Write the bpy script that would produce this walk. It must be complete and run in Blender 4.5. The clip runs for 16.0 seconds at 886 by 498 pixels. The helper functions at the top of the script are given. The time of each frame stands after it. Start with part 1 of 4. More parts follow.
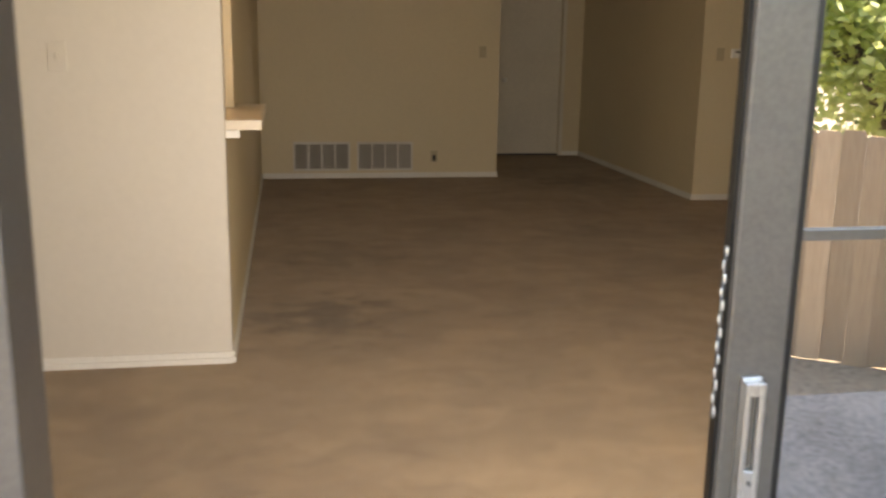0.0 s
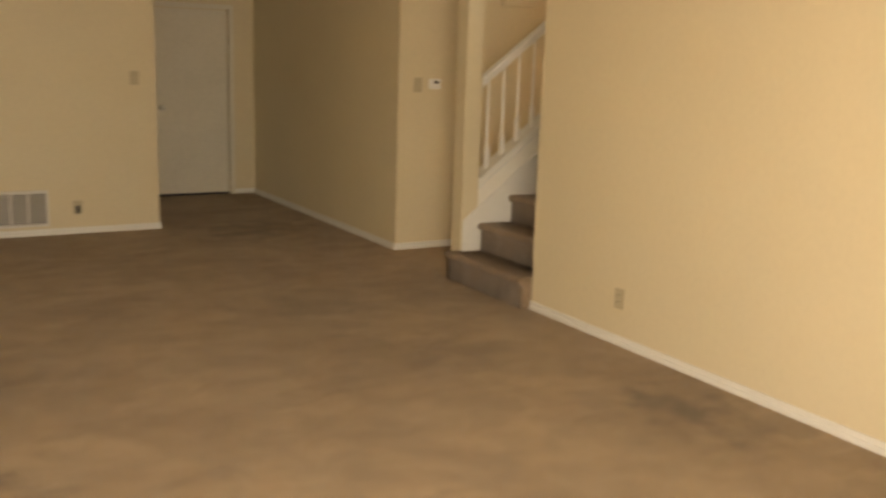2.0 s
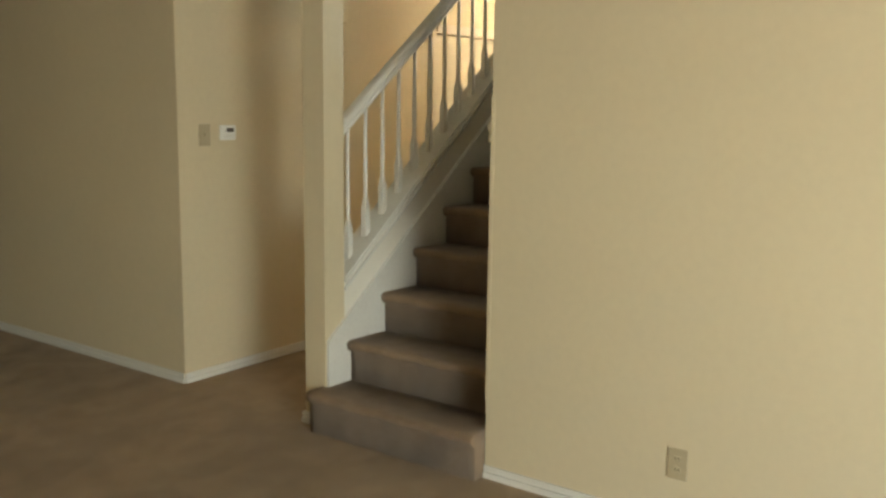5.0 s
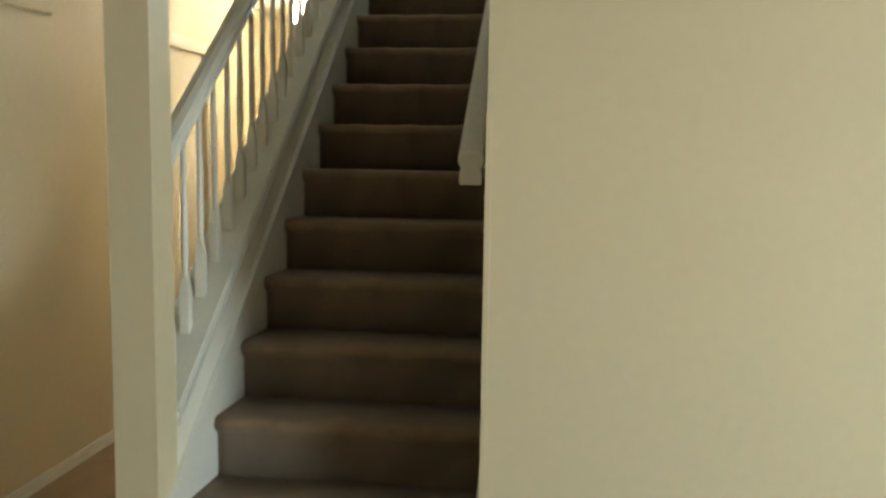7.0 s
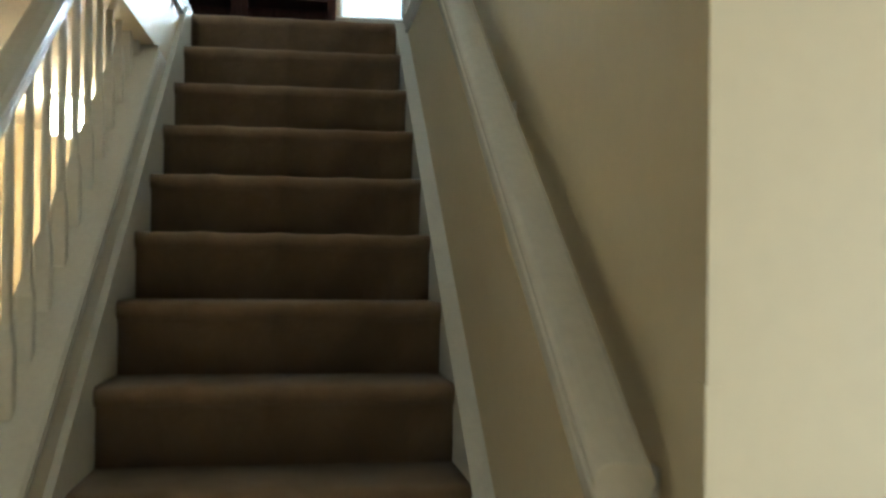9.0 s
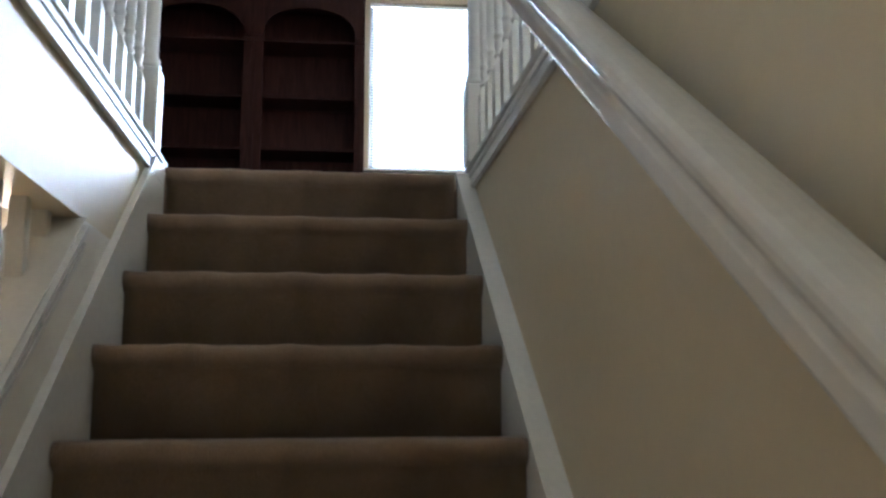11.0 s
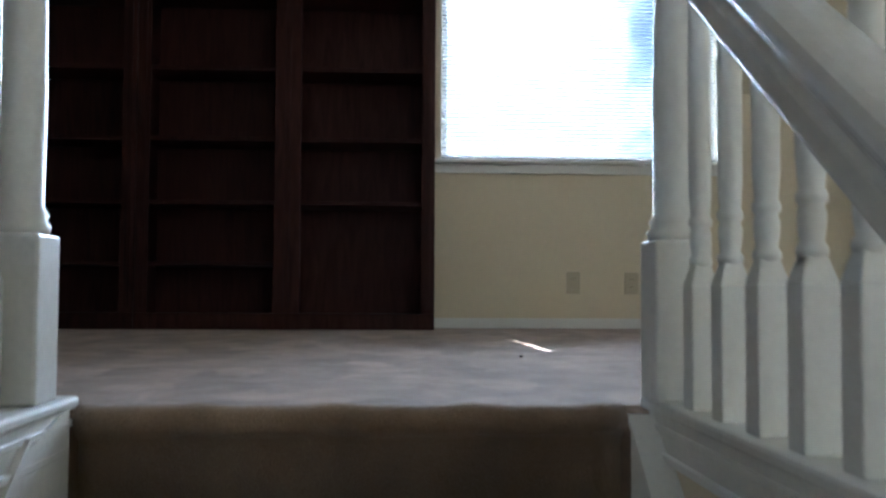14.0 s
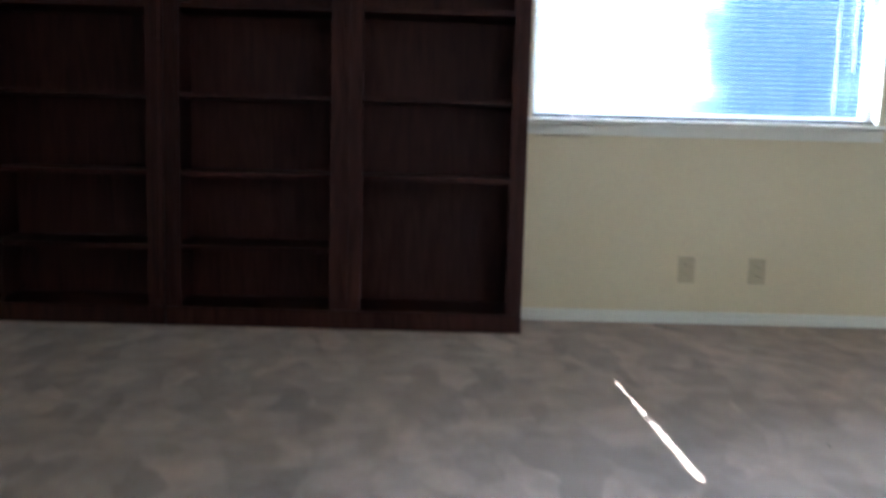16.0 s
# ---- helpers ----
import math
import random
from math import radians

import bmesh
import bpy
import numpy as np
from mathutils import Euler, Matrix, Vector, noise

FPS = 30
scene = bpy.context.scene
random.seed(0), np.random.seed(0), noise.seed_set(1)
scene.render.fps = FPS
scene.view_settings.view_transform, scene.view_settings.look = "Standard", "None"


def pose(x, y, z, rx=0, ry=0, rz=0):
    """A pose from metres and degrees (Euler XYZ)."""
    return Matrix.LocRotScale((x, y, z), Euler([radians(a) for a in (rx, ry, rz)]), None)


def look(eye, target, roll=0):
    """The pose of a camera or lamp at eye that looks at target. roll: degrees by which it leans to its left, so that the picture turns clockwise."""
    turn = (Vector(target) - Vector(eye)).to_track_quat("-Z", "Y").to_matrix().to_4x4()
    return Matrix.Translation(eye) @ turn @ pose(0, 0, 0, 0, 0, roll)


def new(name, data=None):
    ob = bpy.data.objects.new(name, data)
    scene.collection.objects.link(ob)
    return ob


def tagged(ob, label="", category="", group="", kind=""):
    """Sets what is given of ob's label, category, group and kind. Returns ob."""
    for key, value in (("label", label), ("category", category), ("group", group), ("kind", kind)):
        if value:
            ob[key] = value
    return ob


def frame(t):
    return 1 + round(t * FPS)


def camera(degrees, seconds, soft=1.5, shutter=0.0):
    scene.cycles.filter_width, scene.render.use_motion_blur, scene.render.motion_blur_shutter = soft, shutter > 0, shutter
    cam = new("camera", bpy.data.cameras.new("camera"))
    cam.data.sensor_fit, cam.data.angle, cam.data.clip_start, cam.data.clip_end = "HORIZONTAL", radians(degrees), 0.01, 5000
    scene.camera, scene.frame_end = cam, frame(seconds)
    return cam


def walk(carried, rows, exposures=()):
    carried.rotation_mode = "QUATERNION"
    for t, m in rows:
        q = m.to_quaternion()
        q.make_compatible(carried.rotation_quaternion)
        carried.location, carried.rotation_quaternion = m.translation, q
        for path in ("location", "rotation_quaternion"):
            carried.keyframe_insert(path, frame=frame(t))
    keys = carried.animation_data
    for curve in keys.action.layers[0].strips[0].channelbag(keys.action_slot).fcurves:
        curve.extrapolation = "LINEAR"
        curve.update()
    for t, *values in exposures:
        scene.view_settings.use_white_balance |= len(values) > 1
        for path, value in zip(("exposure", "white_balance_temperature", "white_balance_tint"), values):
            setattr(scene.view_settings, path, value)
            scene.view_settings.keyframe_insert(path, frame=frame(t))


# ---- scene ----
cam = camera(51.0, 16.0, soft=2.5, shutter=0.5)
PATH = [
    (0, (-3.595, -5.966, 1.383), (-3.267, -4.042, 0.946), 0.9),
    (0.5, (-3.577, -5.584, 1.349), (-3.153, -3.677, 0.92), 0.7),
    (1, (-3.517, -5.271, 1.376), (-2.99, -3.387, 0.958), 0.1),
    (1.5, (-3.407, -4.904, 1.451), (-2.667, -3.093, 1.034), 1.0),
    (2, (-3.325, -4.555, 1.493), (-2.33, -2.866, 1.097), 1.8),
    (2.5, (-3.252, -4.184, 1.564), (-2.081, -2.609, 1.18), 1.7),
    (3, (-3.164, -3.692, 1.524), (-1.869, -2.207, 1.181), 2.1),
    (3.2, (-3.096, -3.53, 1.527), (-1.781, -2.061, 1.193), 1.8),
    (5.3, (-2.938, -1.616, 1.5), (-1.258, -0.573, 1.195), 1.2),
    (5.5, (-2.878, -1.37, 1.456), (-1.14, -0.423, 1.164), 1.5),
    (6, (-2.71, -0.965, 1.441), (-0.872, -0.229, 1.159), 1.1),
    (6.5, (-2.543, -0.568, 1.426), (-0.622, -0.075, 1.172), 0.4),
    (7, (-2.338, -0.217, 1.446), (-0.368, 0.046, 1.221), 0.8),
    (7.5, (-2.017, -0.002, 1.503), (-0.03, 0.096, 1.305), 0.3),
    (8, (-1.691, 0.255, 1.6), (0.299, 0.139, 1.438), 1.6),
    (8.5, (-1.276, 0.374, 1.64), (0.708, 0.132, 1.563), 1.9),
    (9, (-0.875, 0.383, 1.647), (1.103, 0.092, 1.667), 0.7),
    (9.5, (-0.472, 0.418, 1.644), (1.493, 0.079, 1.792), -0.5),
    (10, (-0.162, 0.370, 1.695), (1.803, 0.088, 1.938), -2.2),
    (10.2, (-0.049, 0.362, 1.747), (1.915, 0.098, 2.019), -2.1),
    (12.4, (1.023, 0.451, 2.379), (2.983, 0.255, 2.724), 2.5),
    (12.5, (1.053, 0.388, 2.414), (3.023, 0.244, 2.731), 1.7),
    (13, (1.256, 0.372, 2.602), (3.244, 0.266, 2.793), -0.0),
    (13.5, (1.474, 0.42, 2.743), (3.462, 0.247, 2.866), -0.1),
    (14, (1.665, 0.381, 2.844), (3.66, 0.277, 2.937), 0.3),
    (14.5, (1.847, 0.44, 2.998), (3.841, 0.288, 2.969), 1.0),
    (15, (2.035, 0.451, 3.147), (4.025, 0.333, 2.99), 1.6),
    (15.5, (2.245, 0.455, 3.235), (4.230, 0.376, 3.001), 0.9),
    (15.8, (2.362, 0.540, 3.368), (4.345, 0.468, 3.108), 1.4),
    (16, (2.477, 0.526, 3.461), (4.461, 0.517, 3.211), 1.5),
]
walk(cam, [(t, look(eye, target, roll)) for t, eye, target, roll in PATH],
     exposures=[(0.0, 2.53, 8000, 16), (0.5, 2.92, 8400, 15), (1.0, 3.2, 9400, 16), (1.5, 3.54, 9500, 16), (3.0, 3.6, 7800, 11),
                (5.5, 3.75, 6500, -3), (7.0, 3.8, 5900, -6), (8.5, 3.98, 5650, -7), (9.0, 4.25, 5600, -5), (10.0, 4.88, 5300, 3),
                (12.5, 3.50, 5250, 15), (13.5, 3.80, 5200, 9), (15.0, 3.82, 5150, 6), (16.0, 4.50, 5000, 6)])

# ---- world, sun, large lights ----
SUN_ELEV = radians(43)
world = bpy.data.worlds.new("sky")
scene.world = world
world.use_nodes = True
wn = world.node_tree.nodes
wl = world.node_tree.links
bg = wn["Background"]
sky = wn.new("ShaderNodeTexSky")
sky.sky_type = "NISHITA"
sky.sun_disc = False
sky.sun_elevation = SUN_ELEV
sky.sun_rotation = radians(90)
wl.new(sky.outputs["Color"], bg.inputs["Color"])
bg.inputs["Strength"].default_value = 0.15

sun = new("sun", bpy.data.lights.new("sun", "SUN"))
sun.data.energy, sun.data.angle, sun.data.color = 5.0, radians(0.5), (1.0, 0.95, 0.87)
sun.matrix_world = look((9.0, 0.0, 9.0), (9.0 - 1.0, -0.04, 9.0 - math.tan(SUN_ELEV)))


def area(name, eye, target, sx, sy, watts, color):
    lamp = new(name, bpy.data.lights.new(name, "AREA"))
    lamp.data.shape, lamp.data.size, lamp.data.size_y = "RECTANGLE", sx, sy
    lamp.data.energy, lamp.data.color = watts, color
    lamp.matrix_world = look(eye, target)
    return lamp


def point(name, at, watts, color, size):
    lamp = new(name, bpy.data.lights.new(name, "POINT"))
    lamp.data.energy, lamp.data.color, lamp.data.shadow_soft_size = watts, color, size
    lamp.location = at
    return lamp


# Added area lamps stand in for skylight: just inside the door, beyond the window.
area("door_daylight", (-3.0, -4.60, 1.1), (-2.0, -0.58, 1.40), 1.66, 1.9, 12.0, (0.97, 0.95, 0.90))
area("window_fill_lamp", (8.2, -0.10, 4.3), (3.5, -0.1, 3.5), 1.8, 1.6, 112, (0.84, 0.91, 1.0))
point("passage_bulb", (3.40, 1.43, 2.22), 1.5, (1.0, 0.67, 0.40), 0.06)
point("kitchen_bulb", (-5.2, 0.2, 2.2), 15, (1.0, 0.69, 0.40), 0.10)

# ---- materials ----


def material(name, base, rough=0.6, metal=0.0, var=0.06, scale=(3.0, 60.0), bump=0.0, bump_scale=120.0, spec=0.5, second=None):
    """A surface with broad and fine variation of its colour and a fine relief."""
    m = bpy.data.materials.new(name)
    m.use_nodes = True
    n, l = m.node_tree.nodes, m.node_tree.links
    p = n["Principled BSDF"]
    tc = n.new("ShaderNodeTexCoord")
    a, b = n.new("ShaderNodeTexNoise"), n.new("ShaderNodeTexNoise")
    a.inputs["Scale"].default_value, b.inputs["Scale"].default_value = scale
    a.inputs["Detail"].default_value, b.inputs["Detail"].default_value = 4, 3
    l.new(tc.outputs["Object"], a.inputs["Vector"])
    l.new(tc.outputs["Object"], b.inputs["Vector"])
    mix = n.new("ShaderNodeMath")
    mix.operation = "ADD"
    l.new(a.outputs["Fac"], mix.inputs[0])
    l.new(b.outputs["Fac"], mix.inputs[1])
    ramp = n.new("ShaderNodeValToRGB")
    lo = second if second else tuple(c * (1 - 2 * var) for c in base)
    hi = tuple(min(1, c * (1 + var)) for c in base)
    ramp.color_ramp.elements[0].color, ramp.color_ramp.elements[1].color = (*lo, 1), (*hi, 1)
    half = n.new("ShaderNodeMath")
    half.operation = "MULTIPLY"
    half.inputs[1].default_value = 0.5
    l.new(mix.outputs[0], half.inputs[0])
    ramp.color_ramp.elements[0].position, ramp.color_ramp.elements[1].position = 0.36, 0.62
    l.new(half.outputs[0], ramp.inputs["Fac"])
    l.new(ramp.outputs["Color"], p.inputs["Base Color"])
    p.inputs["Roughness"].default_value, p.inputs["Metallic"].default_value = rough, metal
    p.inputs["Specular IOR Level"].default_value = spec
    if bump:
        c = n.new("ShaderNodeTexNoise")
        c.inputs["Scale"].default_value, c.inputs["Detail"].default_value = bump_scale, 3
        l.new(tc.outputs["Object"], c.inputs["Vector"])
        bp = n.new("ShaderNodeBump")
        bp.inputs["Strength"].default_value, bp.inputs["Distance"].default_value = bump, 0.004
        l.new(c.outputs["Fac"], bp.inputs["Height"])
        l.new(bp.outputs["Normal"], p.inputs["Normal"])
    return m


def carpet_material(name, base, dark, stain, lows=(0.84, 1.06), stroke=6.0, spots=(), brush=(0.92, 1.06)):
    """Cut pile: footprints and vacuum strokes at large scale, tufts at small scale, traffic stains."""
    m = bpy.data.materials.new(name)
    m.use_nodes = True
    n, l = m.node_tree.nodes, m.node_tree.links
    p = n["Principled BSDF"]
    tc = n.new("ShaderNodeTexCoord")

    def noise_node(scale, detail, rough=0.5, warp=0.0):
        a = n.new("ShaderNodeTexNoise")
        a.inputs["Scale"].default_value, a.inputs["Detail"].default_value = scale, detail
        a.inputs["Roughness"].default_value, a.inputs["Distortion"].default_value = rough, warp
        l.new(tc.outputs["Object"], a.inputs["Vector"])
        return a

    def ramp_node(src, p0, p1, c0, c1):
        r = n.new("ShaderNodeValToRGB")
        r.color_ramp.elements[0].position, r.color_ramp.elements[1].position = p0, p1
        r.color_ramp.elements[0].color, r.color_ramp.elements[1].color = c0, c1
        l.new(src.outputs["Fac"], r.inputs["Fac"])
        return r

    def mixed(kind, fac, a, b):
        x = n.new("ShaderNodeMix")
        x.data_type, x.blend_type = "RGBA", kind
        x.inputs["Factor"].default_value = fac
        l.new(a.outputs[0] if a.bl_idname != "ShaderNodeMix" else a.outputs["Result"], x.inputs["A"])
        l.new(b.outputs[0] if b.bl_idname != "ShaderNodeMix" else b.outputs["Result"], x.inputs["B"])
        return x

    pile = ramp_node(noise_node(420, 2), 0.3, 0.7, (*dark, 1), (*base, 1))
    strokes = ramp_node(noise_node(stroke, 4, 0.55, 0.3), 0.39, 0.61, (lows[0],) * 3 + (1,), (lows[1],) * 3 + (1,))
    patches = ramp_node(noise_node(1.1, 4, 0.6, 0.5), 0.36, 0.52, (*stain, 1), (1, 1, 1, 1))
    warp, cells, tone = (n.new("ShaderNode" + k) for k in ("Mapping", "TexVoronoi", "MapRange"))
    bend = noise_node(3.0, 3, 0.6)
    shove = n.new("ShaderNodeMix")
    shove.data_type, shove.blend_type = "RGBA", "LINEAR_LIGHT"
    shove.inputs["Factor"].default_value = 0.10
    l.new(tc.outputs["Object"], shove.inputs["A"])
    l.new(bend.outputs["Color"], shove.inputs["B"])
    warp.inputs["Rotation"].default_value, warp.inputs["Scale"].default_value = (0, 0, 0.6), (1.0, 2.1, 1.0)
    l.new(shove.outputs["Result"], warp.inputs["Vector"])
    cells.feature, cells.inputs["Scale"].default_value, cells.inputs["Smoothness"].default_value = "SMOOTH_F1", stroke * 0.55, 0.12
    l.new(warp.outputs[0], cells.inputs["Vector"])
    tone.inputs["To Min"].default_value, tone.inputs["To Max"].default_value = brush
    l.new(cells.outputs["Color"], tone.inputs["Value"])
    c = mixed("MULTIPLY", 1.0, pile, strokes)
    c = mixed("MULTIPLY", 1.0, c, tone)
    c = mixed("MULTIPLY", 0.9, c, patches)
    for sx, sy, reach, depth in spots:
        vd, mr, nz, ad, cl = (n.new("ShaderNode" + k) for k in ("VectorMath", "MapRange", "TexNoise", "Math", "Clamp"))
        vd.operation, ad.operation = "DISTANCE", "MULTIPLY_ADD"
        vd.inputs[1].default_value = (sx, sy, 0)
        nz.inputs["Scale"].default_value, nz.inputs["Detail"].default_value = 5.5, 5
        l.new(tc.outputs["Object"], vd.inputs[0])
        l.new(tc.outputs["Object"], nz.inputs["Vector"])
        l.new(nz.outputs["Fac"], ad.inputs[0])
        ad.inputs[1].default_value = 2.6 * reach
        l.new(vd.outputs["Value"], ad.inputs[2])
        mr.interpolation_type = "SMOOTHSTEP"
        mr.inputs["From Min"].default_value, mr.inputs["From Max"].default_value = 1.25 * reach, 2.1 * reach
        mr.inputs["To Min"].default_value, mr.inputs["To Max"].default_value = depth, 1.0
        l.new(ad.outputs[0], mr.inputs["Value"])
        l.new(mr.outputs[0], cl.inputs["Value"])
        c = mixed("MULTIPLY", 1.0, c, cl)
    l.new(c.outputs["Result"], p.inputs["Base Color"])
    p.inputs["Roughness"].default_value, p.inputs["Specular IOR Level"].default_value = 0.95, 0.1
    p.inputs["Sheen Weight"].default_value, p.inputs["Sheen Roughness"].default_value = 0.25, 0.5
    bp = n.new("ShaderNodeBump")
    bp.inputs["Strength"].default_value, bp.inputs["Distance"].default_value = 0.7, 0.006
    l.new(noise_node(260, 3, 0.7).outputs["Fac"], bp.inputs["Height"])
    l.new(bp.outputs["Normal"], p.inputs["Normal"])
    return m


def glow(name, color, strength):
    m = bpy.data.materials.new(name)
    m.use_nodes = True
    p = m.node_tree.nodes["Principled BSDF"]
    p.inputs["Base Color"].default_value = (*color, 1)
    p.inputs["Emission Color"].default_value = (*color, 1)
    p.inputs["Emission Strength"].default_value = strength
    return m


def glass_material(name, tint, gloss):
    m = bpy.data.materials.new(name)
    m.use_nodes = True
    n, l = m.node_tree.nodes, m.node_tree.links
    n.remove(n["Principled BSDF"])
    out = n["Material Output"]
    tr, gl, mx, fr = (n.new("ShaderNode" + k) for k in ("BsdfTransparent", "BsdfGlossy", "MixShader", "Fresnel"))
    tr.inputs["Color"].default_value = (*tint, 1)
    gl.inputs["Roughness"].default_value = 0.01
    fr.inputs["IOR"].default_value = gloss
    l.new(fr.outputs[0], mx.inputs[0])
    l.new(tr.outputs[0], mx.inputs[1])
    l.new(gl.outputs[0], mx.inputs[2])
    l.new(mx.outputs[0], out.inputs["Surface"])
    return m


def wood_material(name, base, dark, rough, stretch=(2.0, 2.0, 0.25), spec=0.5):
    m = bpy.data.materials.new(name)
    m.use_nodes = True
    n, l = m.node_tree.nodes, m.node_tree.links
    p = n["Principled BSDF"]
    tc, mp, a, r, oi, hs = (n.new("ShaderNode" + k) for k in ("TexCoord", "Mapping", "TexNoise", "ValToRGB", "ObjectInfo", "HueSaturation"))
    mp.inputs["Scale"].default_value = stretch
    a.inputs["Scale"].default_value, a.inputs["Detail"].default_value, a.inputs["Distortion"].default_value = 14, 8, 1.2
    l.new(tc.outputs["Object"], mp.inputs["Vector"])
    l.new(mp.outputs[0], a.inputs["Vector"])
    l.new(a.outputs["Fac"], r.inputs["Fac"])
    r.color_ramp.elements[0].color, r.color_ramp.elements[1].color = (*dark, 1), (*base, 1)
    r.color_ramp.elements[0].position, r.color_ramp.elements[1].position = 0.3, 0.7
    mr = n.new("ShaderNodeMapRange")
    mr.inputs["To Min"].default_value, mr.inputs["To Max"].default_value = 0.75, 1.2
    l.new(oi.outputs["Random"], mr.inputs["Value"])
    l.new(mr.outputs[0], hs.inputs["Value"])
    l.new(r.outputs[0], hs.inputs["Color"])
    l.new(hs.outputs[0], p.inputs["Base Color"])
    p.inputs["Roughness"].default_value, p.inputs["Specular IOR Level"].default_value = rough, spec
    bp = n.new("ShaderNodeBump")
    bp.inputs["Strength"].default_value, bp.inputs["Distance"].default_value = 0.2, 0.002
    l.new(a.outputs["Fac"], bp.inputs["Height"])
    l.new(bp.outputs[0], p.inputs["Normal"])
    return m


PAINT = material("cream_wall_paint", (0.66, 0.575, 0.408), 0.55, var=0.014, scale=(1.6, 30), bump=0.07, bump_scale=110)
LOWPAINT = material("off_white_low_wall_paint", (0.80, 0.77, 0.70), 0.45, var=0.015, scale=(1.6, 30), bump=0.07, bump_scale=110)
# Cream paint again, with the cool daylight from the door put into its colour.
DAYLIT_PAINT = material("daylit_cream_paint", (0.61, 0.58, 0.52), 0.55, var=0.014, scale=(1.6, 30), bump=0.07, bump_scale=110)
CEIL = material("ceiling_texture", (0.68, 0.62, 0.52), 0.9, var=0.05, scale=(2, 50), bump=0.9, bump_scale=70)
WHITE = material("white_trim_paint", (0.75, 0.74, 0.70), 0.33, var=0.03, scale=(4, 80), bump=0.06, bump_scale=60)
DOORWHITE = material("white_door_paint", (0.68, 0.64, 0.55), 0.4, var=0.04, scale=(2, 50), bump=0.05)
CARPET = carpet_material("tan_carpet", (0.36, 0.255, 0.168), (0.22, 0.15, 0.095), (0.66, 0.63, 0.61))
CARPET_LOW = carpet_material("worn_tan_carpet", (0.405, 0.288, 0.170), (0.252, 0.174, 0.098), (0.80, 0.77, 0.74), (0.90, 1.04), brush=(0.86, 1.08), spots=((-3.45, -1.35, 0.7, 0.55), (-3.3, -0.1, 0.55, 0.74), (-0.35, -1.75, 0.48, 0.52), (-0.9, -0.6, 0.5, 0.80), (-1.3, 0.6, 0.7, 0.80), (-0.7, 3.2, 0.8, 0.62)))
# Same carpet upstairs; this paler copy has the loft's daylight in its colour.
CARPET_UP = carpet_material("daylit_tan_carpet", (0.445, 0.322, 0.240), (0.262, 0.188, 0.138), (0.86, 0.84, 0.82), (0.84, 1.10), 9.5, brush=(0.66, 1.22))
BRONZE = material("dark_bronze_aluminium", (0.150, 0.138, 0.122), 0.38, 0.25, var=0.08, scale=(5, 120))
CHROME = material("brushed_aluminium", (0.72, 0.72, 0.70), 0.3, 0.9, var=0.06, scale=(6, 150))
PLASTIC = material("ivory_plastic", (0.47, 0.40, 0.27), 0.4, var=0.03)
WHITEPL = material("white_plastic", (0.80, 0.80, 0.78), 0.35, var=0.02)
BLACK = material("black_plastic", (0.012, 0.012, 0.012), 0.4, var=0.1)
GRILLE = material("white_enamel_grille", (0.66, 0.64, 0.60), 0.4, var=0.04)
GRILLE_DARK = material("grille_shadow_filter", (0.11, 0.10, 0.092), 0.9, var=0.1)
LAMINATE = material("pale_laminate", (0.70, 0.62, 0.50), 0.3, var=0.04, scale=(8, 140))
MAHOGANY = wood_material("dark_mahogany", (0.05, 0.0165, 0.013), (0.019, 0.006, 0.005), 0.52, spec=0.14)
FENCE = wood_material("weathered_cedar", (0.60, 0.45, 0.31), (0.47, 0.34, 0.235), 0.85, (6, 6, 0.5))
CONCRETE = material("patio_concrete", (0.33, 0.30, 0.265), 0.9, var=0.2, scale=(1.5, 40), bump=0.4)
SOIL = material("dry_ground", (0.36, 0.30, 0.22), 0.95, var=0.25, scale=(0.8, 20), bump=0.8, bump_scale=30)
BARK = material("bark", (0.13, 0.10, 0.075), 0.95, var=0.3, scale=(6, 40), bump=1.0, bump_scale=25)
LEAF = material("leaf_green", (0.42, 0.47, 0.24), 0.5, var=0.35, scale=(3, 30), second=(0.17, 0.25, 0.08))
lft = LEAF.node_tree
lft_mix, lft_thin = lft.nodes.new("ShaderNodeMixShader"), lft.nodes.new("ShaderNodeBsdfTranslucent")
lft_thin.inputs["Color"].default_value = (0.62, 0.68, 0.26, 1)
lft_mix.inputs[0].default_value = 0.45
lft.links.new(lft.nodes["Principled BSDF"].outputs[0], lft_mix.inputs[1])
lft.links.new(lft_thin.outputs[0], lft_mix.inputs[2])
lft.links.new(lft_mix.outputs[0], lft.nodes["Material Output"].inputs["Surface"])
SLAT = material("pale_blind_slat", (0.20, 0.21, 0.23), 0.5, var=0.05, spec=0.3)
GLOSS = material("glossy_rail_paint", (0.72, 0.70, 0.65), 0.24, var=0.03, scale=(4, 60), bump=0.03, bump_scale=40)
BROWNPL = material("brown_switch_plate", (0.30, 0.25, 0.18), 0.4, var=0.05)
PANE = glass_material("tinted_window_glass", (0.34, 0.37, 0.40), 1.45)
TINTED = glass_material("reflective_door_glass", (0.30, 0.30, 0.30), 22.0)
BULB = glow("lamp_globe_glow", (1.0, 0.86, 0.68), 3.5)
SKYDROP = bpy.data.materials.new("far_sky_and_cloud")
SKYDROP.use_nodes = True
sn, sl = SKYDROP.node_tree.nodes, SKYDROP.node_tree.links
sp = sn["Principled BSDF"]
stc, snz, sgr, sad, srp = (sn.new("ShaderNode" + k) for k in ("TexCoord", "TexNoise", "SeparateXYZ", "Math", "ValToRGB"))
snz.inputs["Scale"].default_value, snz.inputs["Detail"].default_value, snz.inputs["Roughness"].default_value = 0.42, 4, 0.5
